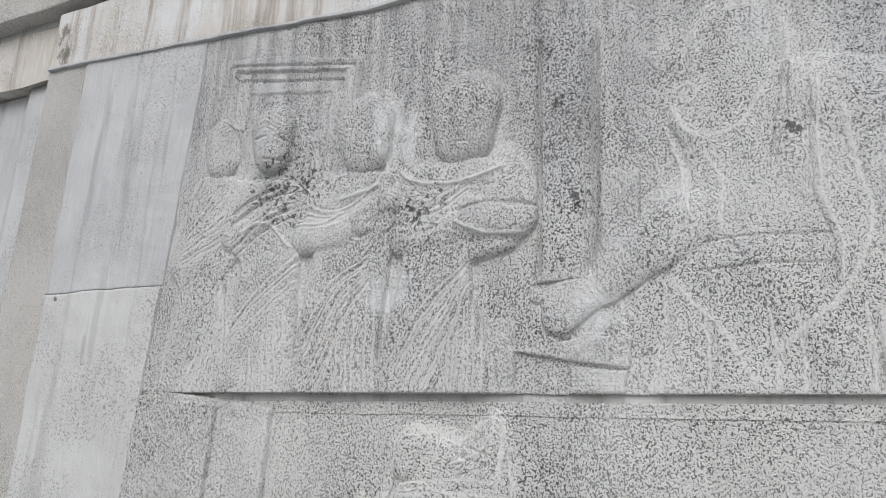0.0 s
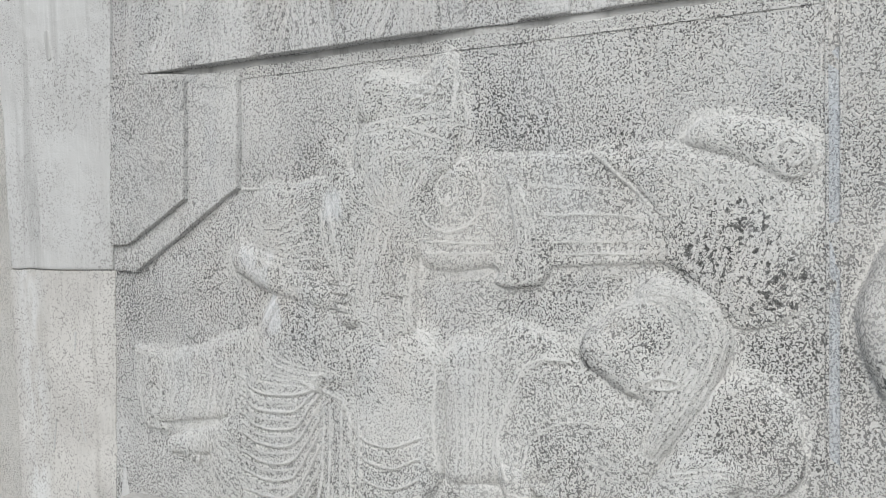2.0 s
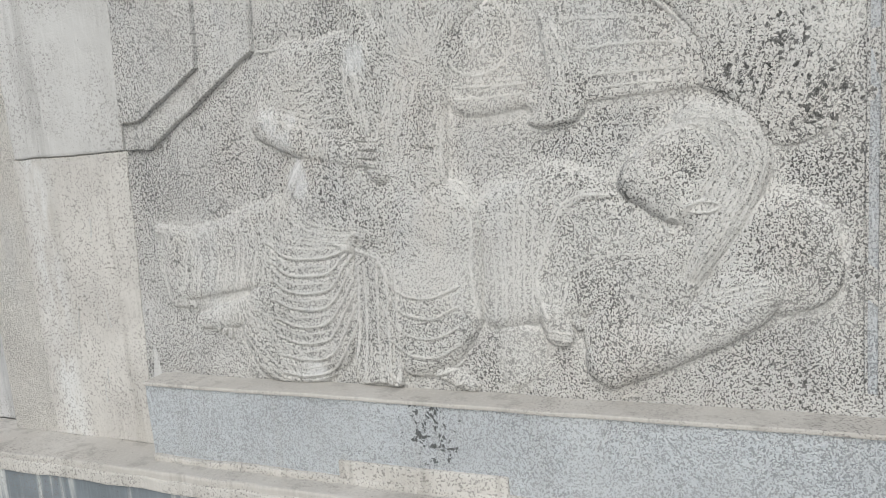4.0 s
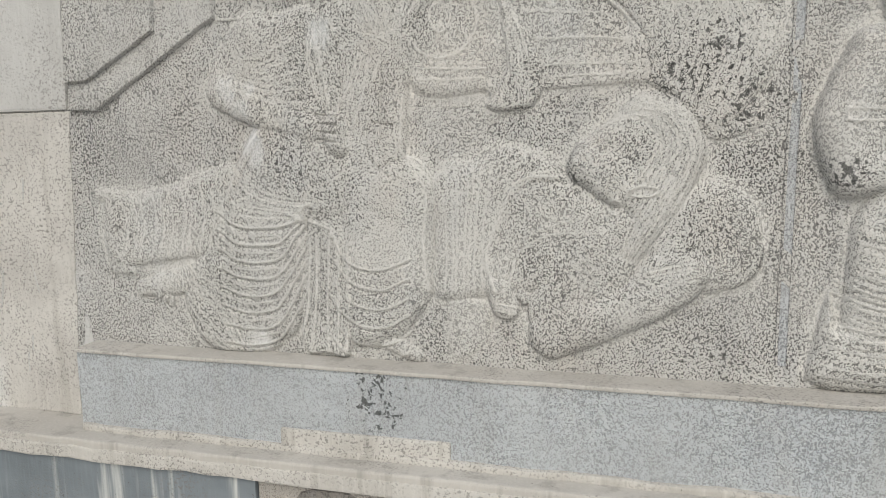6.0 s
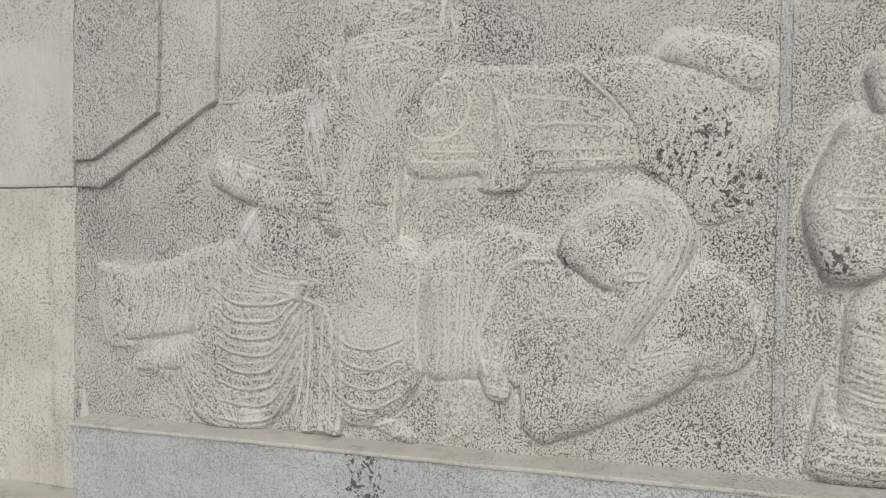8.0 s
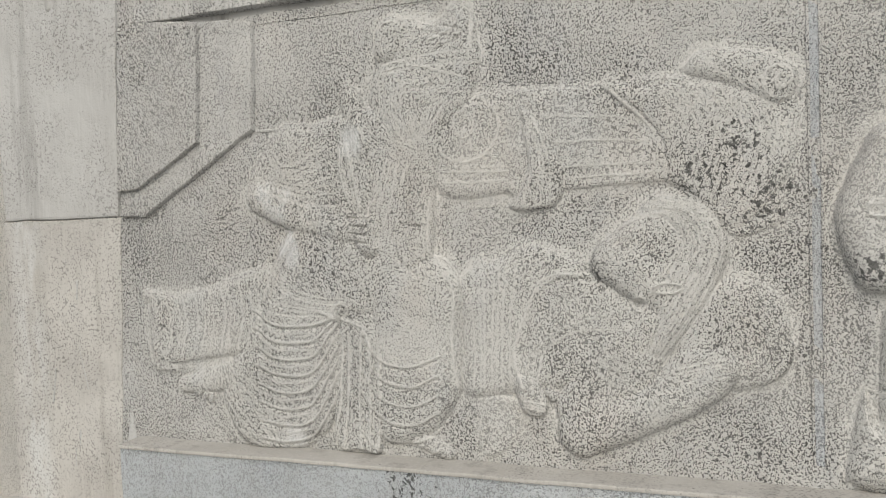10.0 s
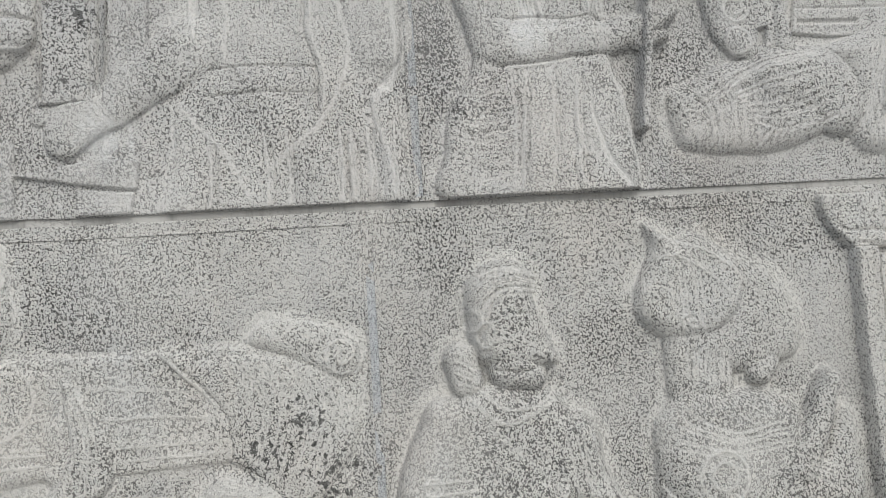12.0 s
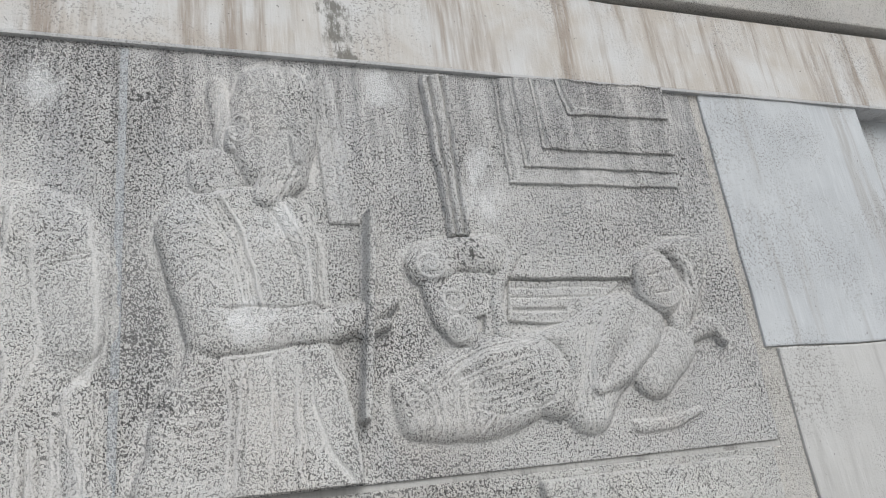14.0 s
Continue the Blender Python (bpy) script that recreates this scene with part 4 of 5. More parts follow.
# ---- lower register: canopied frame with a small seated figure in it ----
canopy = Relief()
canopy.field([(2.345, 1.856), (2.345, 1.825), (2.36, 1.79), (2.385, 1.765), (2.40, 1.745), (2.865, 1.760), (2.865, 1.857)], 0.022, 0.010, False)
canopy.cut([(2.352, 1.830), (2.378, 1.789), (2.462, 1.779), (2.811, 1.771)], 0.004, 0.007).cut([(2.409, 1.755), (2.804, 1.746)], 0.004, 0.007).beads([(2.354, 1.772), (2.380, 1.744), (2.404, 1.726)], 0.009, 0.018, 0.007)
canopy.build("carved_canopy", FIGURE_LOWER, "carved stone canopy with moulded cornice and jamb", "canopy", step=0.003, depth=1.0)
canopy_ob = bpy.data.objects["carved_canopy"]
jamb = Relief().field([(2.400, 1.75), (2.400, 0.87), (2.445, 0.87), (2.445, 1.75)], 0.030, 0.006, False)
jamb.cut([(2.43, 1.74), (2.43, 0.88)], 0.003, 0.006)
jamb.build("jamb", FIGURE_LOWER, "", parent=canopy_ob, step=0.003, depth=1.0)
jamb = Relief().field([(2.449, 1.735), (2.449, 0.87), (2.475, 0.87), (2.475, 1.710), (2.865, 1.718), (2.865, 1.742)], 0.020, 0.005, False)
jamb.build("inner_frame", FIGURE_LOWER, "", parent=canopy_ob, step=0.003, depth=1.0)
seated = Relief().limb([(2.596, 1.606), (2.592, 1.553)], [0.06, 0.055], 0.05).field([(2.55, 1.50), (2.60, 1.56), (2.70, 1.57), (2.78, 1.50), (2.80, 1.2), (2.52, 1.2)], 0.045, 0.06)
seated.pleats([(2.539, 1.599), (2.597, 1.638), (2.640, 1.614)], [(2.543, 1.557), (2.590, 1.606), (2.633, 1.582)], 4, 0.005, 0.005)
seated.build("relief_figure", FIGURE_LOWER, "small carved stone bust inside the canopy", group="carved figures", foot=0.861)

# ---- upper register: stepped window behind the four robed figures ----
window_up = Relief().field([(0.078, 2.730), (0.256, 2.708), (0.482, 2.650), (0.477, 2.452), (0.461, 2.333), (0.089, 2.379), (0.070, 2.563)], 0.014, 0.004, False)
window_up.sink([(0.106, 2.692), (0.443, 2.634), (0.437, 2.336), (0.114, 2.376)], 0.006).sink([(0.144, 2.628), (0.400, 2.587), (0.394, 2.341), (0.146, 2.372)], 0.002)
window_up.cut([(0.096, 2.707), (0.461, 2.641)], 0.005, 0.012).cut([(0.461, 2.641), (0.449, 2.361)], 0.005, 0.014).cut([(0.086, 2.703), (0.098, 2.407)], 0.005, 0.014)
window_up.cut([(0.121, 2.663), (0.426, 2.611)], 0.005, 0.012).cut([(0.430, 2.611), (0.414, 2.366)], 0.005, 0.014).cut([(0.125, 2.663), (0.127, 2.404)], 0.005, 0.014)
window_up.build("window_frame", STONE_UPPER, "stepped stone window frame carved behind robed figures", "window frame", step=0.003, depth=1.0)

column = Relief().field([(0.907, 2.610), (1.034, 2.606), (1.019, 2.089), (0.906, 2.088)], 0.018, 0.004, False)
column.cut([(1.003, 2.575), (0.997, 2.103)], 0.003, 0.012).cut([(0.915, 2.595), (0.913, 2.098)], 0.004, 0.026).cut([(1.022, 2.571), (1.010, 2.102)], 0.004, 0.020)
column.build("carved_pilaster", STONE_UPPER, "flat fluted stone pilaster carved in low relief", "pilaster", step=0.003, depth=1.0)
block = Relief().field([(1.029, 2.296), (1.101, 2.291), (1.096, 2.137), (1.064, 2.109), (1.025, 2.101)], 0.010, 0.004, False).cut([(1.066, 2.291), (1.062, 2.129)], 0.003, 0.008).cut([(1.035, 2.295), (1.030, 2.111)], 0.003, 0.006)
block.build("carved_block", STONE_UPPER, "low carved stone block beside a pilaster", "block", step=0.003, depth=1.0)
block = Relief().field([(0.858, 1.965), (0.964, 1.941), (1.072, 1.929), (1.080, 1.983), (0.995, 1.990), (0.964, 1.981)], 0.010, 0.005, False)
block.field([(0.797, 2.029), (0.862, 2.026), (0.864, 1.869), (0.804, 1.869)], 0.008, 0.005, False).field([(0.966, 1.933), (1.067, 1.927), (1.061, 1.868), (0.964, 1.867)], 0.010, 0.004, False)
block.build("carved_stool", STONE_UPPER, "low carved stone stool under an outstretched hand", "stool", step=0.003, depth=1.0, foot=1.886)

# ---- upper register: four robed figures ----
robed = Relief()
robed.field([(0.024, 2.410), (-0.002, 2.317), (-0.030, 2.247), (-0.032, 2.175), (0.005, 2.117), (-0.009, 1.983), (-0.014, 1.879), (0.169, 1.878), (0.162, 2.004), (0.149, 2.149), (0.186, 2.214), (0.202, 2.337), (0.159, 2.399)], 0.030, 0.03)
robed.limb([(0.088, 2.505), (0.095, 2.455)], [0.062, 0.054], 0.062)
for k in range(5):
    robed.cut([(0.048 + 0.012 * k, 2.545 - 0.010 * k), (0.095 + 0.009 * k, 2.550 - 0.008 * k), (0.135 + 0.002 * k, 2.505 - 0.014 * k)], 0.003, 0.005)
robed.pleats([(0.018, 2.285), (0.092, 2.379)], [(-0.001, 2.187), (0.148, 2.245)], 6, 0.005, 0.010)
robed.pleats([(0.139, 2.136), (0.101, 2.006), (0.037, 1.885)], [(0.144, 2.109), (0.152, 2.004), (0.155, 1.885)], 5, 0.005, 0.010)
robed.cut([(0.144, 2.517), (0.173, 2.452), (0.155, 2.396)], 0.006, 0.02)
robed.build("relief_figure", FIGURE_UPPER, "carved stone robed figure half hidden at the row's end", group="carved figures", foot=1.886, rough=1.2, depth=0.42)
robed = Relief()
robed.field([(0.196, 2.383), (0.144, 2.329), (0.149, 2.217), (0.186, 2.173), (0.180, 2.055), (0.163, 1.953), (0.169, 1.878), (0.363, 1.876), (0.361, 1.998), (0.356, 2.161), (0.373, 2.250), (0.336, 2.365)], 0.046, 0.03)
robed.limb([(0.242, 2.508), (0.248, 2.450)], [0.064, 0.054], 0.100)
for k in range(5):
    robed.cut([(0.196, 2.505 - 0.012 * k + 0.02), (0.236, 2.555 - 0.013 * k), (0.290, 2.525 - 0.014 * k)], 0.003, 0.005).limb([(0.342, 2.459), (0.342, 2.389)], [0.02, 0.03], 0.03)
robed.limb([(0.157, 2.244), (0.244, 2.277), (0.304, 2.311)], [0.04, 0.036, 0.03], 0.062).limb([(0.258, 2.289), (0.282, 2.293)], 0.026, 0.068)
robed.pleats([(0.144, 2.273), (0.219, 2.335), (0.329, 2.363)], [(0.171, 2.201), (0.247, 2.249), (0.331, 2.281)], 5, 0.006, 0.014)
robed.pleats([(0.193, 2.054), (0.263, 2.128), (0.346, 2.187)], [(0.173, 1.953), (0.215, 2.015), (0.354, 2.123)], 4, 0.006, 0.010)
robed.pleats([(0.224, 1.952), (0.227, 1.879)], [(0.320, 2.049), (0.344, 1.879)], 5, 0.005, 0.010)
robed.cut([(0.211, 2.478), (0.240, 2.479)], 0.005, 0.010).cut([(0.271, 2.475), (0.302, 2.467)], 0.005, 0.010).limb([(0.256, 2.470), (0.259, 2.444)], [0.008, 0.012], 0.096).cut([(0.239, 2.427), (0.290, 2.419)], 0.004, 0.009)
robed.cut([(0.147, 2.274), (0.221, 2.312), (0.302, 2.339)], 0.006, 0.012).cut([(0.145, 2.296), (0.210, 2.334), (0.283, 2.356)], 0.006, 0.012).rib([(0.185, 2.249), (0.260, 2.266), (0.331, 2.206)], 0.006, 0.010)
robed.build("relief_figure", FIGURE_UPPER, "carved stone robed figure with a rope-like sash", group="carved figures", foot=1.886, rough=1.2, depth=0.42)
robed = Relief()
robed.field([(0.451, 2.374), (0.371, 2.344), (0.337, 2.267), (0.347, 2.207), (0.389, 2.184), (0.369, 2.047), (0.371, 1.876), (0.571, 1.874), (0.570, 1.992), (0.589, 2.174), (0.588, 2.304), (0.568, 2.358)], 0.050, 0.03)
robed.limb([(0.501, 2.478), (0.509, 2.417)], [0.076, 0.062], 0.090)
robed.limb([(0.368, 2.224), (0.464, 2.228), (0.572, 2.293)], [0.042, 0.042, 0.036], 0.068).limb([(0.505, 2.256), (0.521, 2.236)], [0.03, 0.03], 0.076)
robed.limb([(0.503, 2.455), (0.507, 2.423)], [0.009, 0.014], 0.100).cut([(0.470, 2.467), (0.491, 2.458)], 0.004, 0.005).cut([(0.518, 2.455), (0.538, 2.457)], 0.004, 0.005).cut([(0.484, 2.403), (0.533, 2.395)], 0.003, 0.005)
robed.pleats([(0.375, 2.303), (0.460, 2.281), (0.555, 2.334)], [(0.373, 2.250), (0.462, 2.254), (0.544, 2.297)], 3, 0.005, 0.009)
robed.pleats([(0.540, 2.172), (0.446, 2.117), (0.379, 1.998)], [(0.544, 2.111), (0.484, 2.018), (0.441, 1.880)], 6, 0.006, 0.012)
robed.pleats([(0.474, 1.972), (0.469, 1.880)], [(0.551, 2.110), (0.562, 1.880)], 4, 0.005, 0.010)
robed.rib([(0.554, 2.416), (0.564, 2.355), (0.535, 2.320), (0.462, 2.304)], 0.008, 0.012).cut([(0.561, 2.310), (0.569, 2.194)], 0.005, 0.012).rib([(0.342, 2.256), (0.421, 2.252), (0.465, 2.270)], 0.006, 0.010)
robed.build("relief_figure", FIGURE_UPPER, "carved stone robed figure with hooded head, arm across chest", group="carved figures", foot=1.886, rough=1.2, depth=0.42)
robed = Relief()
robed.field([(0.676, 2.363), (0.603, 2.341), (0.590, 2.229), (0.613, 2.166), (0.590, 2.037), (0.576, 1.874), (0.802, 1.869), (0.790, 2.029), (0.773, 2.130), (0.855, 2.157), (0.902, 2.215), (0.893, 2.291), (0.828, 2.357)], 0.050, 0.035)
robed.limb([(0.747, 2.476), (0.745, 2.412)], [0.082, 0.068], 0.090)
robed.limb([(0.619, 2.202), (0.734, 2.215), (0.830, 2.222)], [0.042, 0.046, 0.046], 0.066).limb([(0.782, 2.231), (0.859, 2.219)], [0.052, 0.044], 0.078)
robed.limb([(0.828, 2.335), (0.865, 2.271)], [0.04, 0.04], 0.045)
robed.limb([(0.744, 2.441), (0.743, 2.412)], [0.009, 0.014], 0.102).cut([(0.714, 2.456), (0.732, 2.447)], 0.004, 0.005).cut([(0.758, 2.448), (0.778, 2.450)], 0.004, 0.005).cut([(0.727, 2.392), (0.765, 2.389)], 0.003, 0.005).cut([(0.690, 2.497), (0.742, 2.507), (0.798, 2.464)], 0.004, 0.005)
robed.pleats([(0.625, 2.325), (0.680, 2.281), (0.767, 2.319)], [(0.605, 2.203), (0.684, 2.208), (0.757, 2.248)], 4, 0.006, 0.010)
robed.pleats([(0.761, 2.137), (0.666, 2.057), (0.596, 1.946)], [(0.768, 2.096), (0.731, 1.988), (0.676, 1.875)], 6, 0.006, 0.012)
robed.pleats([(0.731, 1.966), (0.723, 1.876)], [(0.786, 2.095), (0.798, 1.876)], 5, 0.005, 0.010)
robed.rib([(0.771, 2.130), (0.833, 2.103), (0.900, 2.090)], 0.006, 0.006)
robed.rib([(0.589, 2.358), (0.661, 2.315), (0.765, 2.311), (0.839, 2.330)], 0.007, 0.011).cut([(0.742, 2.247), (0.817, 2.259), (0.901, 2.244)], 0.006, 0.012).rib([(0.743, 2.223), (0.807, 2.192), (0.890, 2.188)], 0.007, 0.011)
robed.build("relief_figure", FIGURE_UPPER, "carved stone robed figure with broad sleeves beside a pilaster", group="carved figures", foot=1.886, rough=1.2, depth=0.42)

# ---- upper register: cloaked figure reaching out ----
cloak = Relief()
cloak.field([(1.221, 2.479), (1.172, 2.397), (1.187, 2.274), (1.181, 2.150), (1.144, 2.093), (1.141, 1.957), (1.140, 1.868)] + [(1.544, 1.891), (1.522, 1.992), (1.503, 2.079), (1.560, 2.168), (1.559, 2.267), (1.525, 2.392), (1.471, 2.449), (1.390, 2.464)], 0.030, 0.06)
cloak.limb([(1.179, 2.186), (1.098, 2.137), (1.029, 2.080)], [0.062, 0.052, 0.042], 0.058)
cloak.limb([(1.012, 2.076), (0.965, 2.053), (0.949, 2.022)], [0.040, 0.048, 0.034], 0.062).limb([(0.922, 2.087), (0.906, 2.066)], [0.018, 0.016], 0.030)
cloak.limb([(1.267, 2.446), (1.280, 2.512)], [0.075, 0.085], 0.032).limb([(1.176, 2.380), (1.199, 2.343)], [0.02, 0.025], 0.036)
cloak.limb([(1.421, 2.389), (1.492, 2.311), (1.512, 2.179)], [0.06, 0.07, 0.05], 0.050)
cloak.limb([(1.521, 2.074), (1.534, 1.903)], [0.026, 0.03], 0.040)
cloak.limb([(1.285, 2.121), (1.362, 1.999), (1.399, 1.959)], [0.05, 0.06, 0.05], 0.040)
cloak.pleats([(1.012, 2.091), (1.041, 2.054)], [(0.996, 2.082), (1.026, 2.039)], 3, 0.004, 0.006)
cloak.cut([(1.361, 2.460), (1.350, 2.365), (1.326, 2.291)], 0.007, 0.009)
cloak.pleats([(1.426, 1.977), (1.436, 1.909)], [(1.530, 2.032), (1.529, 1.903)], 5, 0.006, 0.009)
cloak.rib([(1.521, 2.439), (1.536, 2.336), (1.547, 2.225), (1.542, 2.121), (1.510, 2.082), (1.501, 2.043), (1.525, 1.984), (1.534, 1.899)], 0.010, 0.006)
cloak.rib([(1.439, 2.358), (1.447, 2.250), (1.462, 2.166), (1.433, 2.087), (1.408, 2.040), (1.366, 2.005), (1.310, 1.956)], 0.009, 0.006)
cloak.cut([(1.390, 2.413), (1.380, 2.227), (1.401, 2.137), (1.398, 2.062)], 0.005, 0.009).rib([(1.404, 2.413), (1.393, 2.227), (1.413, 2.140), (1.410, 2.065)], 0.005, 0.007)
cloak.cut([(1.363, 2.462), (1.335, 2.340), (1.322, 2.266)], 0.007, 0.010).cut([(1.209, 2.144), (1.300, 2.148), (1.400, 2.142)], 0.004, 0.006).cut([(1.206, 2.094), (1.300, 2.098), (1.403, 2.094)], 0.004, 0.006)
cloak.rib([(1.150, 2.078), (1.235, 1.977), (1.272, 1.894)], 0.008, 0.005).rib([(1.138, 2.392), (1.169, 2.297), (1.184, 2.199)], 0.007, 0.007).rib([(1.215, 2.310), (1.240, 2.250), (1.236, 2.160)], 0.006, 0.006)
cloak.rib([(1.169, 2.500), (1.160, 2.420), (1.195, 2.350), (1.270, 2.350), (1.320, 2.420)], 0.007, 0.004).curl([(1.190, 2.425)], 0.030, 1.5, 0.005, 0.006).cut([(1.459, 2.314), (1.531, 2.330)], 0.003, 0.004).cut([(1.462, 2.304), (1.532, 2.320)], 0.003, 0.004)
for x in (1.200, 1.300, 1.340, 1.436, 1.456, 1.488):
    cloak.rib([(x, 2.020), (x + 0.006, 1.950), (x + 0.002, 1.890)], 0.006, 0.007).cut([(x + 0.011, 2.000), (x + 0.016, 1.950), (x + 0.012, 1.890)], 0.004, 0.006)
cloak.build("relief_figure", FIGURE_UPPER, "carved stone cloaked figure in low relief reaching out", group="carved figures", depth=0.32, foot=1.886)

# ---- upper register: figure with a staff ----
king = Relief()
king.field([(1.730, 2.456), (1.662, 2.426), (1.644, 2.377), (1.660, 2.290), (1.697, 2.199), (1.686, 2.122), (1.642, 2.049), (1.628, 1.967), (1.625, 1.882), (1.875, 1.873), (1.994, 1.873), (1.979, 1.972), (1.967, 2.116), (1.939, 2.206), (1.939, 2.377), (1.905, 2.449), (1.822, 2.474)], 0.052, 0.035)
king.limb([(1.702, 2.372), (1.723, 2.267), (1.738, 2.171)], [0.066, 0.058, 0.046], 0.082)
king.limb([(1.744, 2.167), (1.848, 2.171), (1.939, 2.179), (2.009, 2.191)], [0.046, 0.044, 0.038, 0.030], 0.074)
king.limb([(2.010, 2.197), (2.053, 2.210), (2.085, 2.226)], [0.030, 0.026, 0.012], 0.078).limb([(2.019, 2.167), (2.067, 2.178)], [0.02, 0.014], 0.074)
king.field([(1.893, 2.107), (1.967, 2.116), (1.992, 1.876), (1.875, 1.875)], 0.062, 0.012)
king.field([(1.773, 2.626), (1.794, 2.694), (1.865, 2.742), (1.941, 2.733), (1.962, 2.653), (1.952, 2.572), (1.928, 2.493), (1.875, 2.447), (1.821, 2.464), (1.777, 2.518)], 0.072, 0.07)
king.field([(1.732, 2.700), (1.763, 2.716), (1.780, 2.640), (1.778, 2.562), (1.753, 2.545), (1.744, 2.598)], 0.034, 0.03)
king.limb([(1.745, 2.498), (1.769, 2.509)], [0.050, 0.05], 0.036)
king.field([(1.790, 2.654), (1.801, 2.726), (1.840, 2.752), (1.888, 2.755), (1.935, 2.735), (1.950, 2.661), (1.862, 2.660)], 0.066, 0.06)
king.limb([(1.784, 2.588), (1.781, 2.552)], [0.017, 0.015], 0.066).limb([(1.877, 2.503), (1.842, 2.446)], [0.056, 0.030], 0.080)
king.limb([(1.899, 2.575), (1.908, 2.524)], [0.010, 0.017], 0.092)
king.ring([(1.795, 2.592)], 0.020, 0.004, 0.007, 1.5)
king.pleats([(1.741, 2.690), (1.749, 2.598), (1.716, 2.509)], [(1.772, 2.692), (1.772, 2.600), (1.753, 2.511)], 4, 0.005, 0.010)
king.pleats([(1.810, 2.735), (1.830, 2.690)], [(1.930, 2.745), (1.935, 2.694)], 6, 0.004, 0.006)
king.cut([(1.831, 2.591), (1.853, 2.597)], 0.004, 0.004).cut([(1.863, 2.478), (1.910, 2.489)], 0.004, 0.004).pleats([(1.785, 2.512), (1.810, 2.464)], [(1.770, 2.613), (1.798, 2.621)], 5, 0.004, 0.006)
king.cut([(1.872, 2.591), (1.905, 2.598)], 0.004, 0.005)
king.pleats([(1.833, 2.502), (1.821, 2.464)], [(1.900, 2.504), (1.864, 2.441)], 5, 0.004, 0.008)
king.rib([(1.752, 2.456), (1.797, 2.368), (1.829, 2.221)], 0.008, 0.008).rib([(1.874, 2.423), (1.914, 2.345), (1.919, 2.218)], 0.007, 0.007).rib([(1.923, 2.417), (1.948, 2.333), (1.950, 2.218)], 0.006, 0.006)
king.cut([(1.852, 2.416), (1.891, 2.333), (1.902, 2.230)], 0.007, 0.008)
king.pleats([(1.767, 2.438), (1.807, 2.356), (1.834, 2.215)], [(1.710, 2.425), (1.765, 2.345), (1.793, 2.222)], 4, 0.006, 0.010)
king.pleats([(1.666, 2.398), (1.705, 2.408), (1.756, 2.387)], [(1.684, 2.266), (1.715, 2.290), (1.764, 2.264)], 5, 0.005, 0.006)
king.pleats([(1.923, 2.197), (1.927, 2.151)], [(1.943, 2.202), (1.948, 2.155)], 3, 0.004, 0.010)
king.rib([(1.758, 2.126), (1.845, 2.132)], 0.005, 0.006)
king.pleats([(1.650, 2.105), (1.692, 2.090), (1.750, 2.100)], [(1.631, 1.907), (1.684, 1.890), (1.750, 1.895)], 4, 0.006, 0.007)
for fall in ([(1.760, 2.120), (1.766, 2.025), (1.755, 1.900)], [(1.791, 2.118), (1.780, 2.003), (1.768, 1.900)], [(1.840, 2.120), (1.838, 2.010), (1.830, 1.900)], [(1.887, 2.102), (1.884, 1.995), (1.882, 1.900)], [(1.946, 2.130), (1.971, 2.054), (1.992, 1.900)]):
    king.rib(fall, 0.0045, 0.005).cut([(x + 0.010, z) for x, z in fall], 0.004, 0.005)
king.cut([(1.740, 2.128), (1.846, 2.138), (1.946, 2.148)], 0.005, 0.008).cut([(1.754, 2.218), (1.851, 2.219), (1.952, 2.220)], 0.005, 0.007)
king.pleats([(1.908, 2.084), (1.932, 1.974), (1.979, 1.887)], [(1.921, 1.974), (1.939, 1.931), (1.968, 1.888)], 4, 0.006, 0.010)
king.build("relief_figure", FIGURE_UPPER, "carved stone bearded figure in court robe gripping a staff", group="carved figures", foot=1.886, rough=1.5, depth=0.36)
staff = Relief().limb([(2.051, 2.412), (2.045, 2.333), (2.030, 2.193), (2.017, 2.083), (2.008, 2.000)], 0.011, 0.056, 4.0)
staff.build("carved_staff", FIGURE_UPPER, "straight carved stone staff standing proud of the wall", "staff", step=0.002, rough=0.4, depth=0.8)

# ---- upper register: couch and reclining figure ----
sofa = Relief()
arm = Relief()
sofa.field([(2.352, 2.320), (2.669, 2.319), (2.646, 2.265), (2.343, 2.269)], 0.034, 0.006, False)
sofa.field([(2.343, 2.267), (2.628, 2.263), (2.491, 2.163), (2.328, 2.177)], 0.016, 0.005, False).sink([(2.342, 2.207), (2.476, 2.206), (2.470, 2.193), (2.340, 2.195)], 0.004)
sofa.cut([(2.347, 2.250), (2.581, 2.249)], 0.003, 0.004).cut([(2.343, 2.229), (2.547, 2.227)], 0.003, 0.004)
arm.limb([(2.167, 2.301), (2.229, 2.323), (2.309, 2.325)], [0.050, 0.042, 0.046], 0.060)
arm.limb([(2.166, 2.260), (2.187, 2.188), (2.230, 2.151)], [0.020, 0.024, 0.03], 0.044)
arm.field([(2.173, 2.272), (2.313, 2.282), (2.298, 2.148), (2.193, 2.141)], 0.034, 0.03)
arm.limb([(2.361, 2.320), (2.320, 2.263), (2.304, 2.208), (2.311, 2.148)], [0.020, 0.018, 0.016, 0.02], 0.050)
arm.curl([(2.164, 2.301)], 0.036, 2.0, 0.006, 0.009).curl([(2.211, 2.226)], 0.030, 2.0, 0.005, 0.008).ring([(2.214, 2.163)], 0.025, 0.005, 0.006)
arm.sink([(2.255, 2.191), (2.276, 2.194), (2.273, 2.159), (2.253, 2.152)], 0.006)
sofa.build("couch", FIGURE_UPPER, "carved stone couch with scrolled arm and flat rail", "couch", depth=0.48)
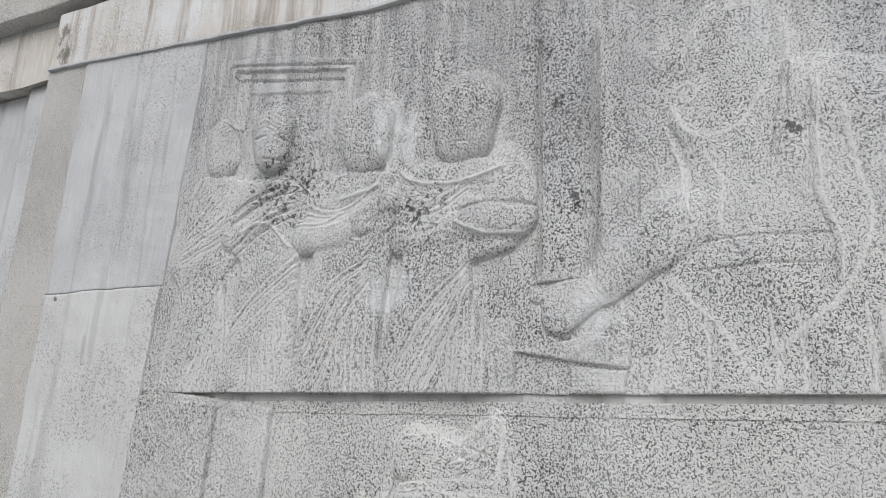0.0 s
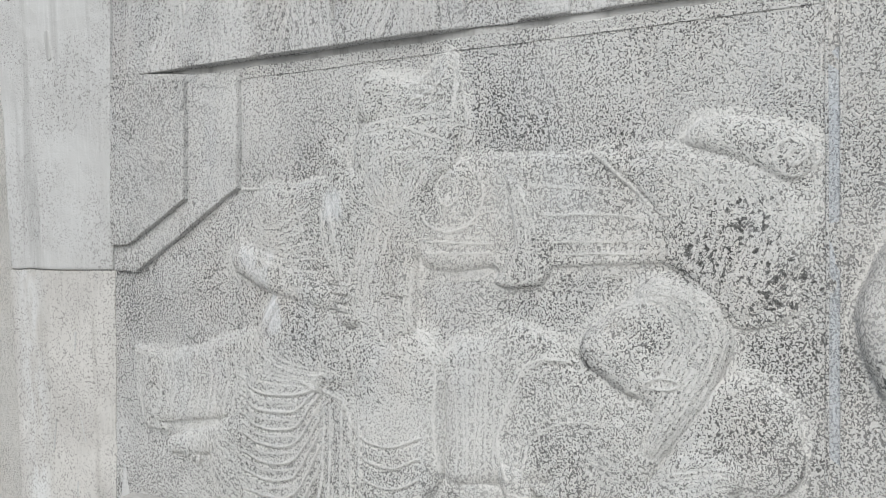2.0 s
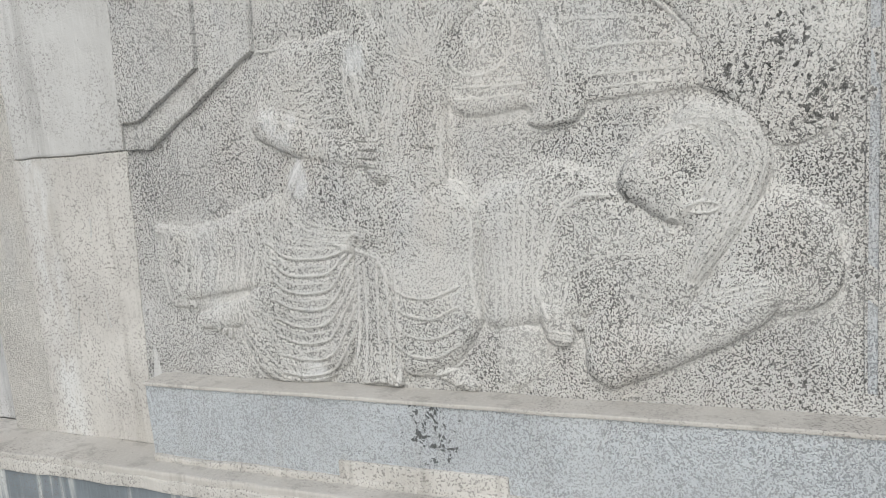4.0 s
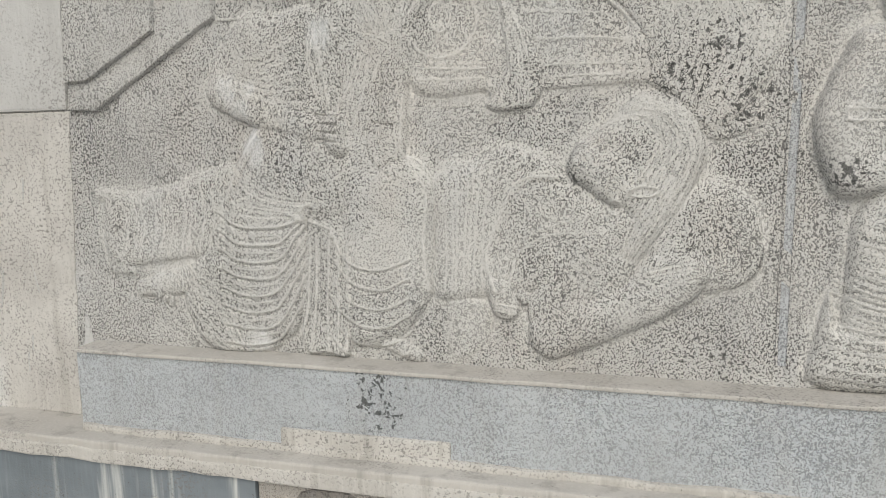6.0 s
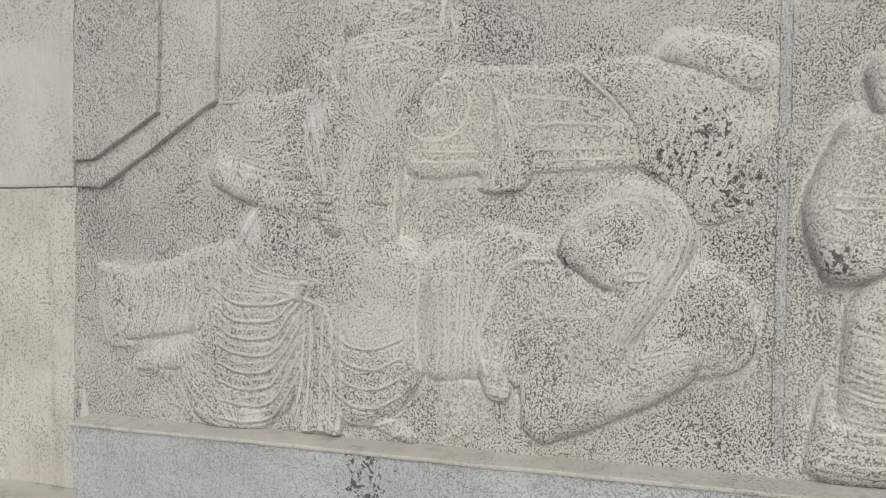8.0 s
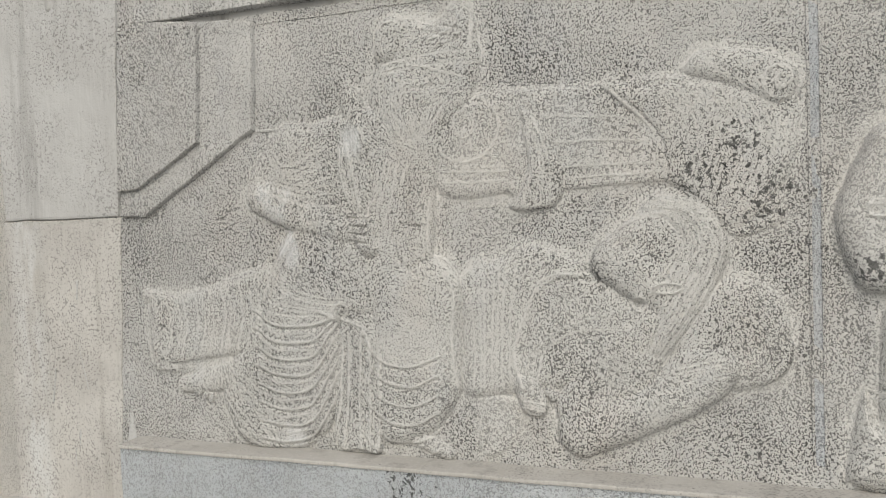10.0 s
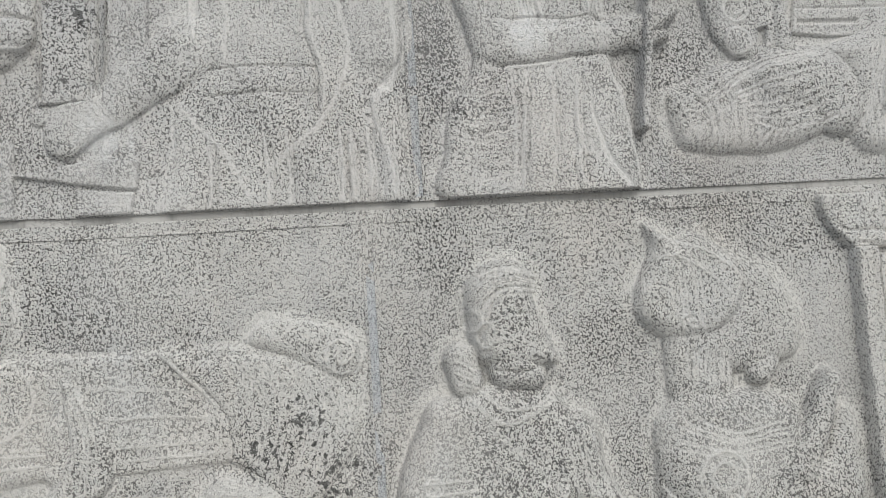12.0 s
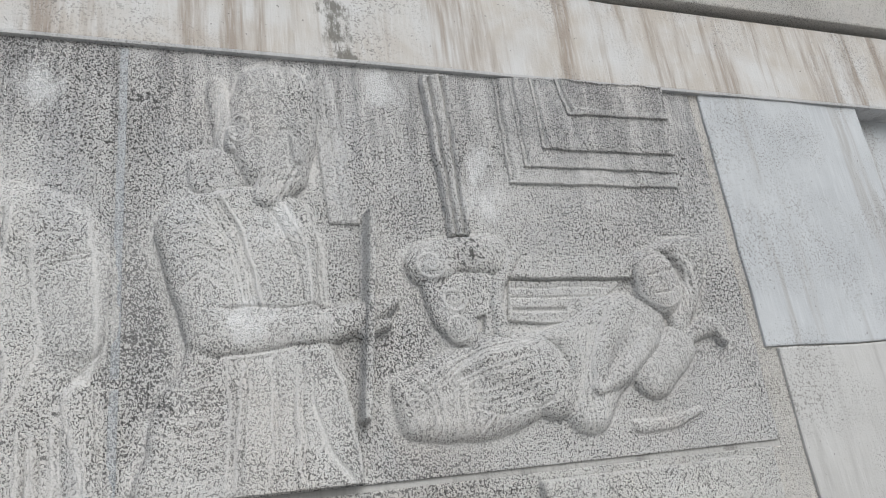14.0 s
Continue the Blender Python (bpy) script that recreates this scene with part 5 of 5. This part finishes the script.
arm.build("scrolled_arm", FIGURE_UPPER, "scrolled arm with a roll cushion", parent=bpy.data.objects["couch.001"], depth=0.46)
recline = Relief()
recline.field([(2.069, 2.071), (2.140, 2.098), (2.228, 2.134), (2.317, 2.145), (2.390, 2.123), (2.440, 2.082), (2.439, 2.024), (2.362, 1.970), (2.259, 1.942), (2.155, 1.943), (2.090, 1.956), (2.067, 2.006)], 0.062, 0.07)
recline.field([(2.387, 2.142), (2.467, 2.178), (2.561, 2.227), (2.648, 2.225), (2.717, 2.170), (2.671, 2.070), (2.576, 2.015), (2.518, 1.943), (2.457, 1.934), (2.424, 1.979), (2.435, 2.083)], 0.062, 0.07)
recline.limb([(2.283, 2.091), (2.368, 2.074), (2.404, 2.026)], [0.06, 0.075, 0.06], 0.084)
recline.limb([(2.707, 2.278), (2.714, 2.234)], [0.060, 0.062], 0.100)
recline.field([(2.667, 2.312), (2.760, 2.362), (2.865, 2.356), (2.847, 2.262), (2.784, 2.155), (2.733, 2.118), (2.727, 2.190), (2.788, 2.263), (2.749, 2.319)], 0.056, 0.035)
recline.limb([(2.585, 2.175), (2.531, 2.102), (2.503, 2.025)], [0.044, 0.036, 0.026], 0.086).limb([(2.502, 2.020), (2.562, 2.046), (2.652, 2.121)], [0.022, 0.026, 0.034], 0.084)
recline.limb([(2.728, 2.103), (2.650, 2.044)], [0.050, 0.052], 0.070).limb([(2.733, 2.118), (2.834, 2.147), (2.863, 2.112)], [0.022, 0.024, 0.014], 0.056)
recline.limb([(2.592, 1.941), (2.677, 1.942), (2.756, 1.964)], [0.014, 0.014, 0.010], 0.022)
recline.limb([(2.710, 2.267), (2.710, 2.244)], [0.009, 0.013], 0.108).cut([(2.682, 2.265), (2.699, 2.270)], 0.005, 0.007).cut([(2.725, 2.275), (2.745, 2.280)], 0.005, 0.007).cut([(2.689, 2.221), (2.728, 2.229)], 0.004, 0.006).ring([(2.710, 2.253)], 0.056, 0.004, 0.005, 1.1)
recline.pleats([(2.072, 2.048), (2.138, 2.076), (2.264, 2.126), (2.353, 2.136)], [(2.073, 1.979), (2.179, 2.041), (2.222, 2.094), (2.365, 2.128)], 3, 0.005, 0.006)
recline.pleats([(2.079, 2.036), (2.103, 1.972)], [(2.221, 2.083), (2.225, 1.951)], 4, 0.005, 0.007)
recline.pleats([(2.225, 1.951), (2.254, 1.981)], [(2.408, 2.014), (2.366, 1.994)], 6, 0.006, 0.011)
recline.pleats([(2.471, 2.129), (2.469, 2.057), (2.440, 1.978)], [(2.570, 2.201), (2.506, 2.103), (2.488, 2.020)], 4, 0.005, 0.010)
recline.pleats([(2.700, 2.312), (2.804, 2.319), (2.816, 2.221)], [(2.757, 2.291), (2.769, 2.250), (2.739, 2.170)], 4, 0.005, 0.010)
recline.pleats([(2.447, 2.012), (2.458, 1.942)], [(2.526, 2.006), (2.510, 1.938)], 4, 0.005, 0.010)
recline.pleats([(2.184, 2.073), (2.249, 2.110), (2.351, 2.122)], [(2.233, 2.004), (2.291, 1.989), (2.404, 2.026)], 5, 0.006, 0.007)
recline.pleats([(2.081, 2.058), (2.108, 2.013), (2.107, 1.961)], [(2.174, 2.085), (2.201, 2.028), (2.196, 1.948)], 4, 0.006, 0.007)
recline.build("relief_figure", FIGURE_UPPER, "carved stone figure reclining on a couch, veiled head", group="carved figures", depth=0.40, foot=1.886)

# ---- upper register: stepped window and pilaster behind the couch ----
frame_up = Relief().field([(2.387, 2.780), (2.387, 2.499), (2.848, 2.501), (2.856, 2.781)], 0.007, 0.003, False).cut([(2.394, 2.778), (2.397, 2.512)], 0.008, 0.012)
frame_up.build("window_frame", STONE_UPPER, "stepped stone window frame carved above a couch", "window frame", step=0.002, depth=1.0)
frame_ob = bpy.data.objects["window_frame.001"]
for x, z, out in ((2.423, 2.540, 0.013), (2.475, 2.585, 0.020)):
    Relief().field([(x, 2.780), (x + 0.006, z), (2.850, z), (2.857, 2.781)], out, 0.003, False).cut([(x + 0.008, 2.778), (x + 0.014, z + 0.012)], 0.008, 0.014).build("frame_step", STONE_UPPER, "raised step of the frame", parent=frame_ob, step=0.002, depth=1.0)
Relief().field([(2.541, 2.780), (2.561, 2.678), (2.853, 2.684), (2.857, 2.781)], 0.026, 0.003, False).sink([(2.560, 2.779), (2.584, 2.697), (2.850, 2.700), (2.853, 2.779)], 0.021).cut([(2.550, 2.778), (2.570, 2.692)], 0.008, 0.014).build("frame_step", STONE_UPPER, "raised step of the frame", parent=frame_ob, step=0.002, depth=1.0)
pil = Relief().field([(2.201, 2.763), (2.270, 2.767), (2.269, 2.367), (2.222, 2.364)], 0.022, 0.003, False)
pil.cut([(2.219, 2.754), (2.236, 2.372)], 0.005, 0.028).cut([(2.249, 2.757), (2.255, 2.372)], 0.005, 0.028)
pil.build("carved_pilaster", STONE_UPPER, "narrow fluted stone pilaster behind a couch", "pilaster", step=0.003, depth=1.0)
pil = Relief().field([(1.942, 2.743), (1.997, 2.744), (2.031, 2.395), (1.967, 2.394)], 0.008, 0.004, False).cut([(1.972, 2.738), (1.998, 2.394)], 0.004, 0.006)
pil.build("carved_pilaster", STONE_UPPER, "low fluted stone pilaster behind a staff", "pilaster", step=0.003, depth=1.0)

# ---- double fillets that divide the scenes ----
for name, x, z0, z1, mat in (("divider_lower", 1.473, 0.90, 1.852, STONE_LOWER), ("divider_upper", 1.572, 1.888, 2.778, STONE_UPPER)):
    strip = structure(name, slab(x - 0.004, x + 0.016, -0.0006, 0.01, z0, z1, 0.0, 0.0008), DIVIDER, "smooth bluish strip dividing two carved scenes", "strip")
    part("fillet", slab(x - 0.007, x - 0.002, -0.0035, 0.01, z0, z1, 0.0015, 0.001), mat, strip)
    part("fillet", slab(x + 0.013, x + 0.018, -0.0035, 0.01, z0, z1, 0.0015, 0.001), mat, strip)

# ---- rubble stones in the plinth ----
rng = random.Random(5)
shapes = []
for k in range(6):
    bm = bmesh.new()
    bmesh.ops.create_icosphere(bm, subdivisions=2, radius=1.0)
    for v in bm.verts:
        v.co *= 1 + 0.22 * noise.noise(v.co * 1.7 + Vector((k * 7.1, 0, 0)))
    data = bpy.data.meshes.new("stone")
    bm.to_mesh(data)
    bm.free()
    data.materials.append(RUBBLE)
    data.polygons.foreach_set("use_smooth", [True] * len(data.polygons))
    shapes.append(data)
z = 0.575
while z > 0.05:
    x = 0.47 + rng.uniform(0, 0.06)
    tall = rng.uniform(0.022, 0.045) if z > 0.5 else rng.uniform(0.04, 0.07)
    while x < 3.6:
        wide = rng.uniform(0.03, 0.09)
        ob = new("stone", rng.choice(shapes))
        ob.parent = rubble_wall
        ob.matrix_basis = Matrix.Translation((x + wide, -0.122, z)) @ Matrix.Diagonal((wide, rng.uniform(0.006, 0.014), tall * rng.uniform(0.6, 1), 1))
        x += 2 * wide + rng.uniform(0.02, 0.06)
    z -= 2 * tall + 0.02
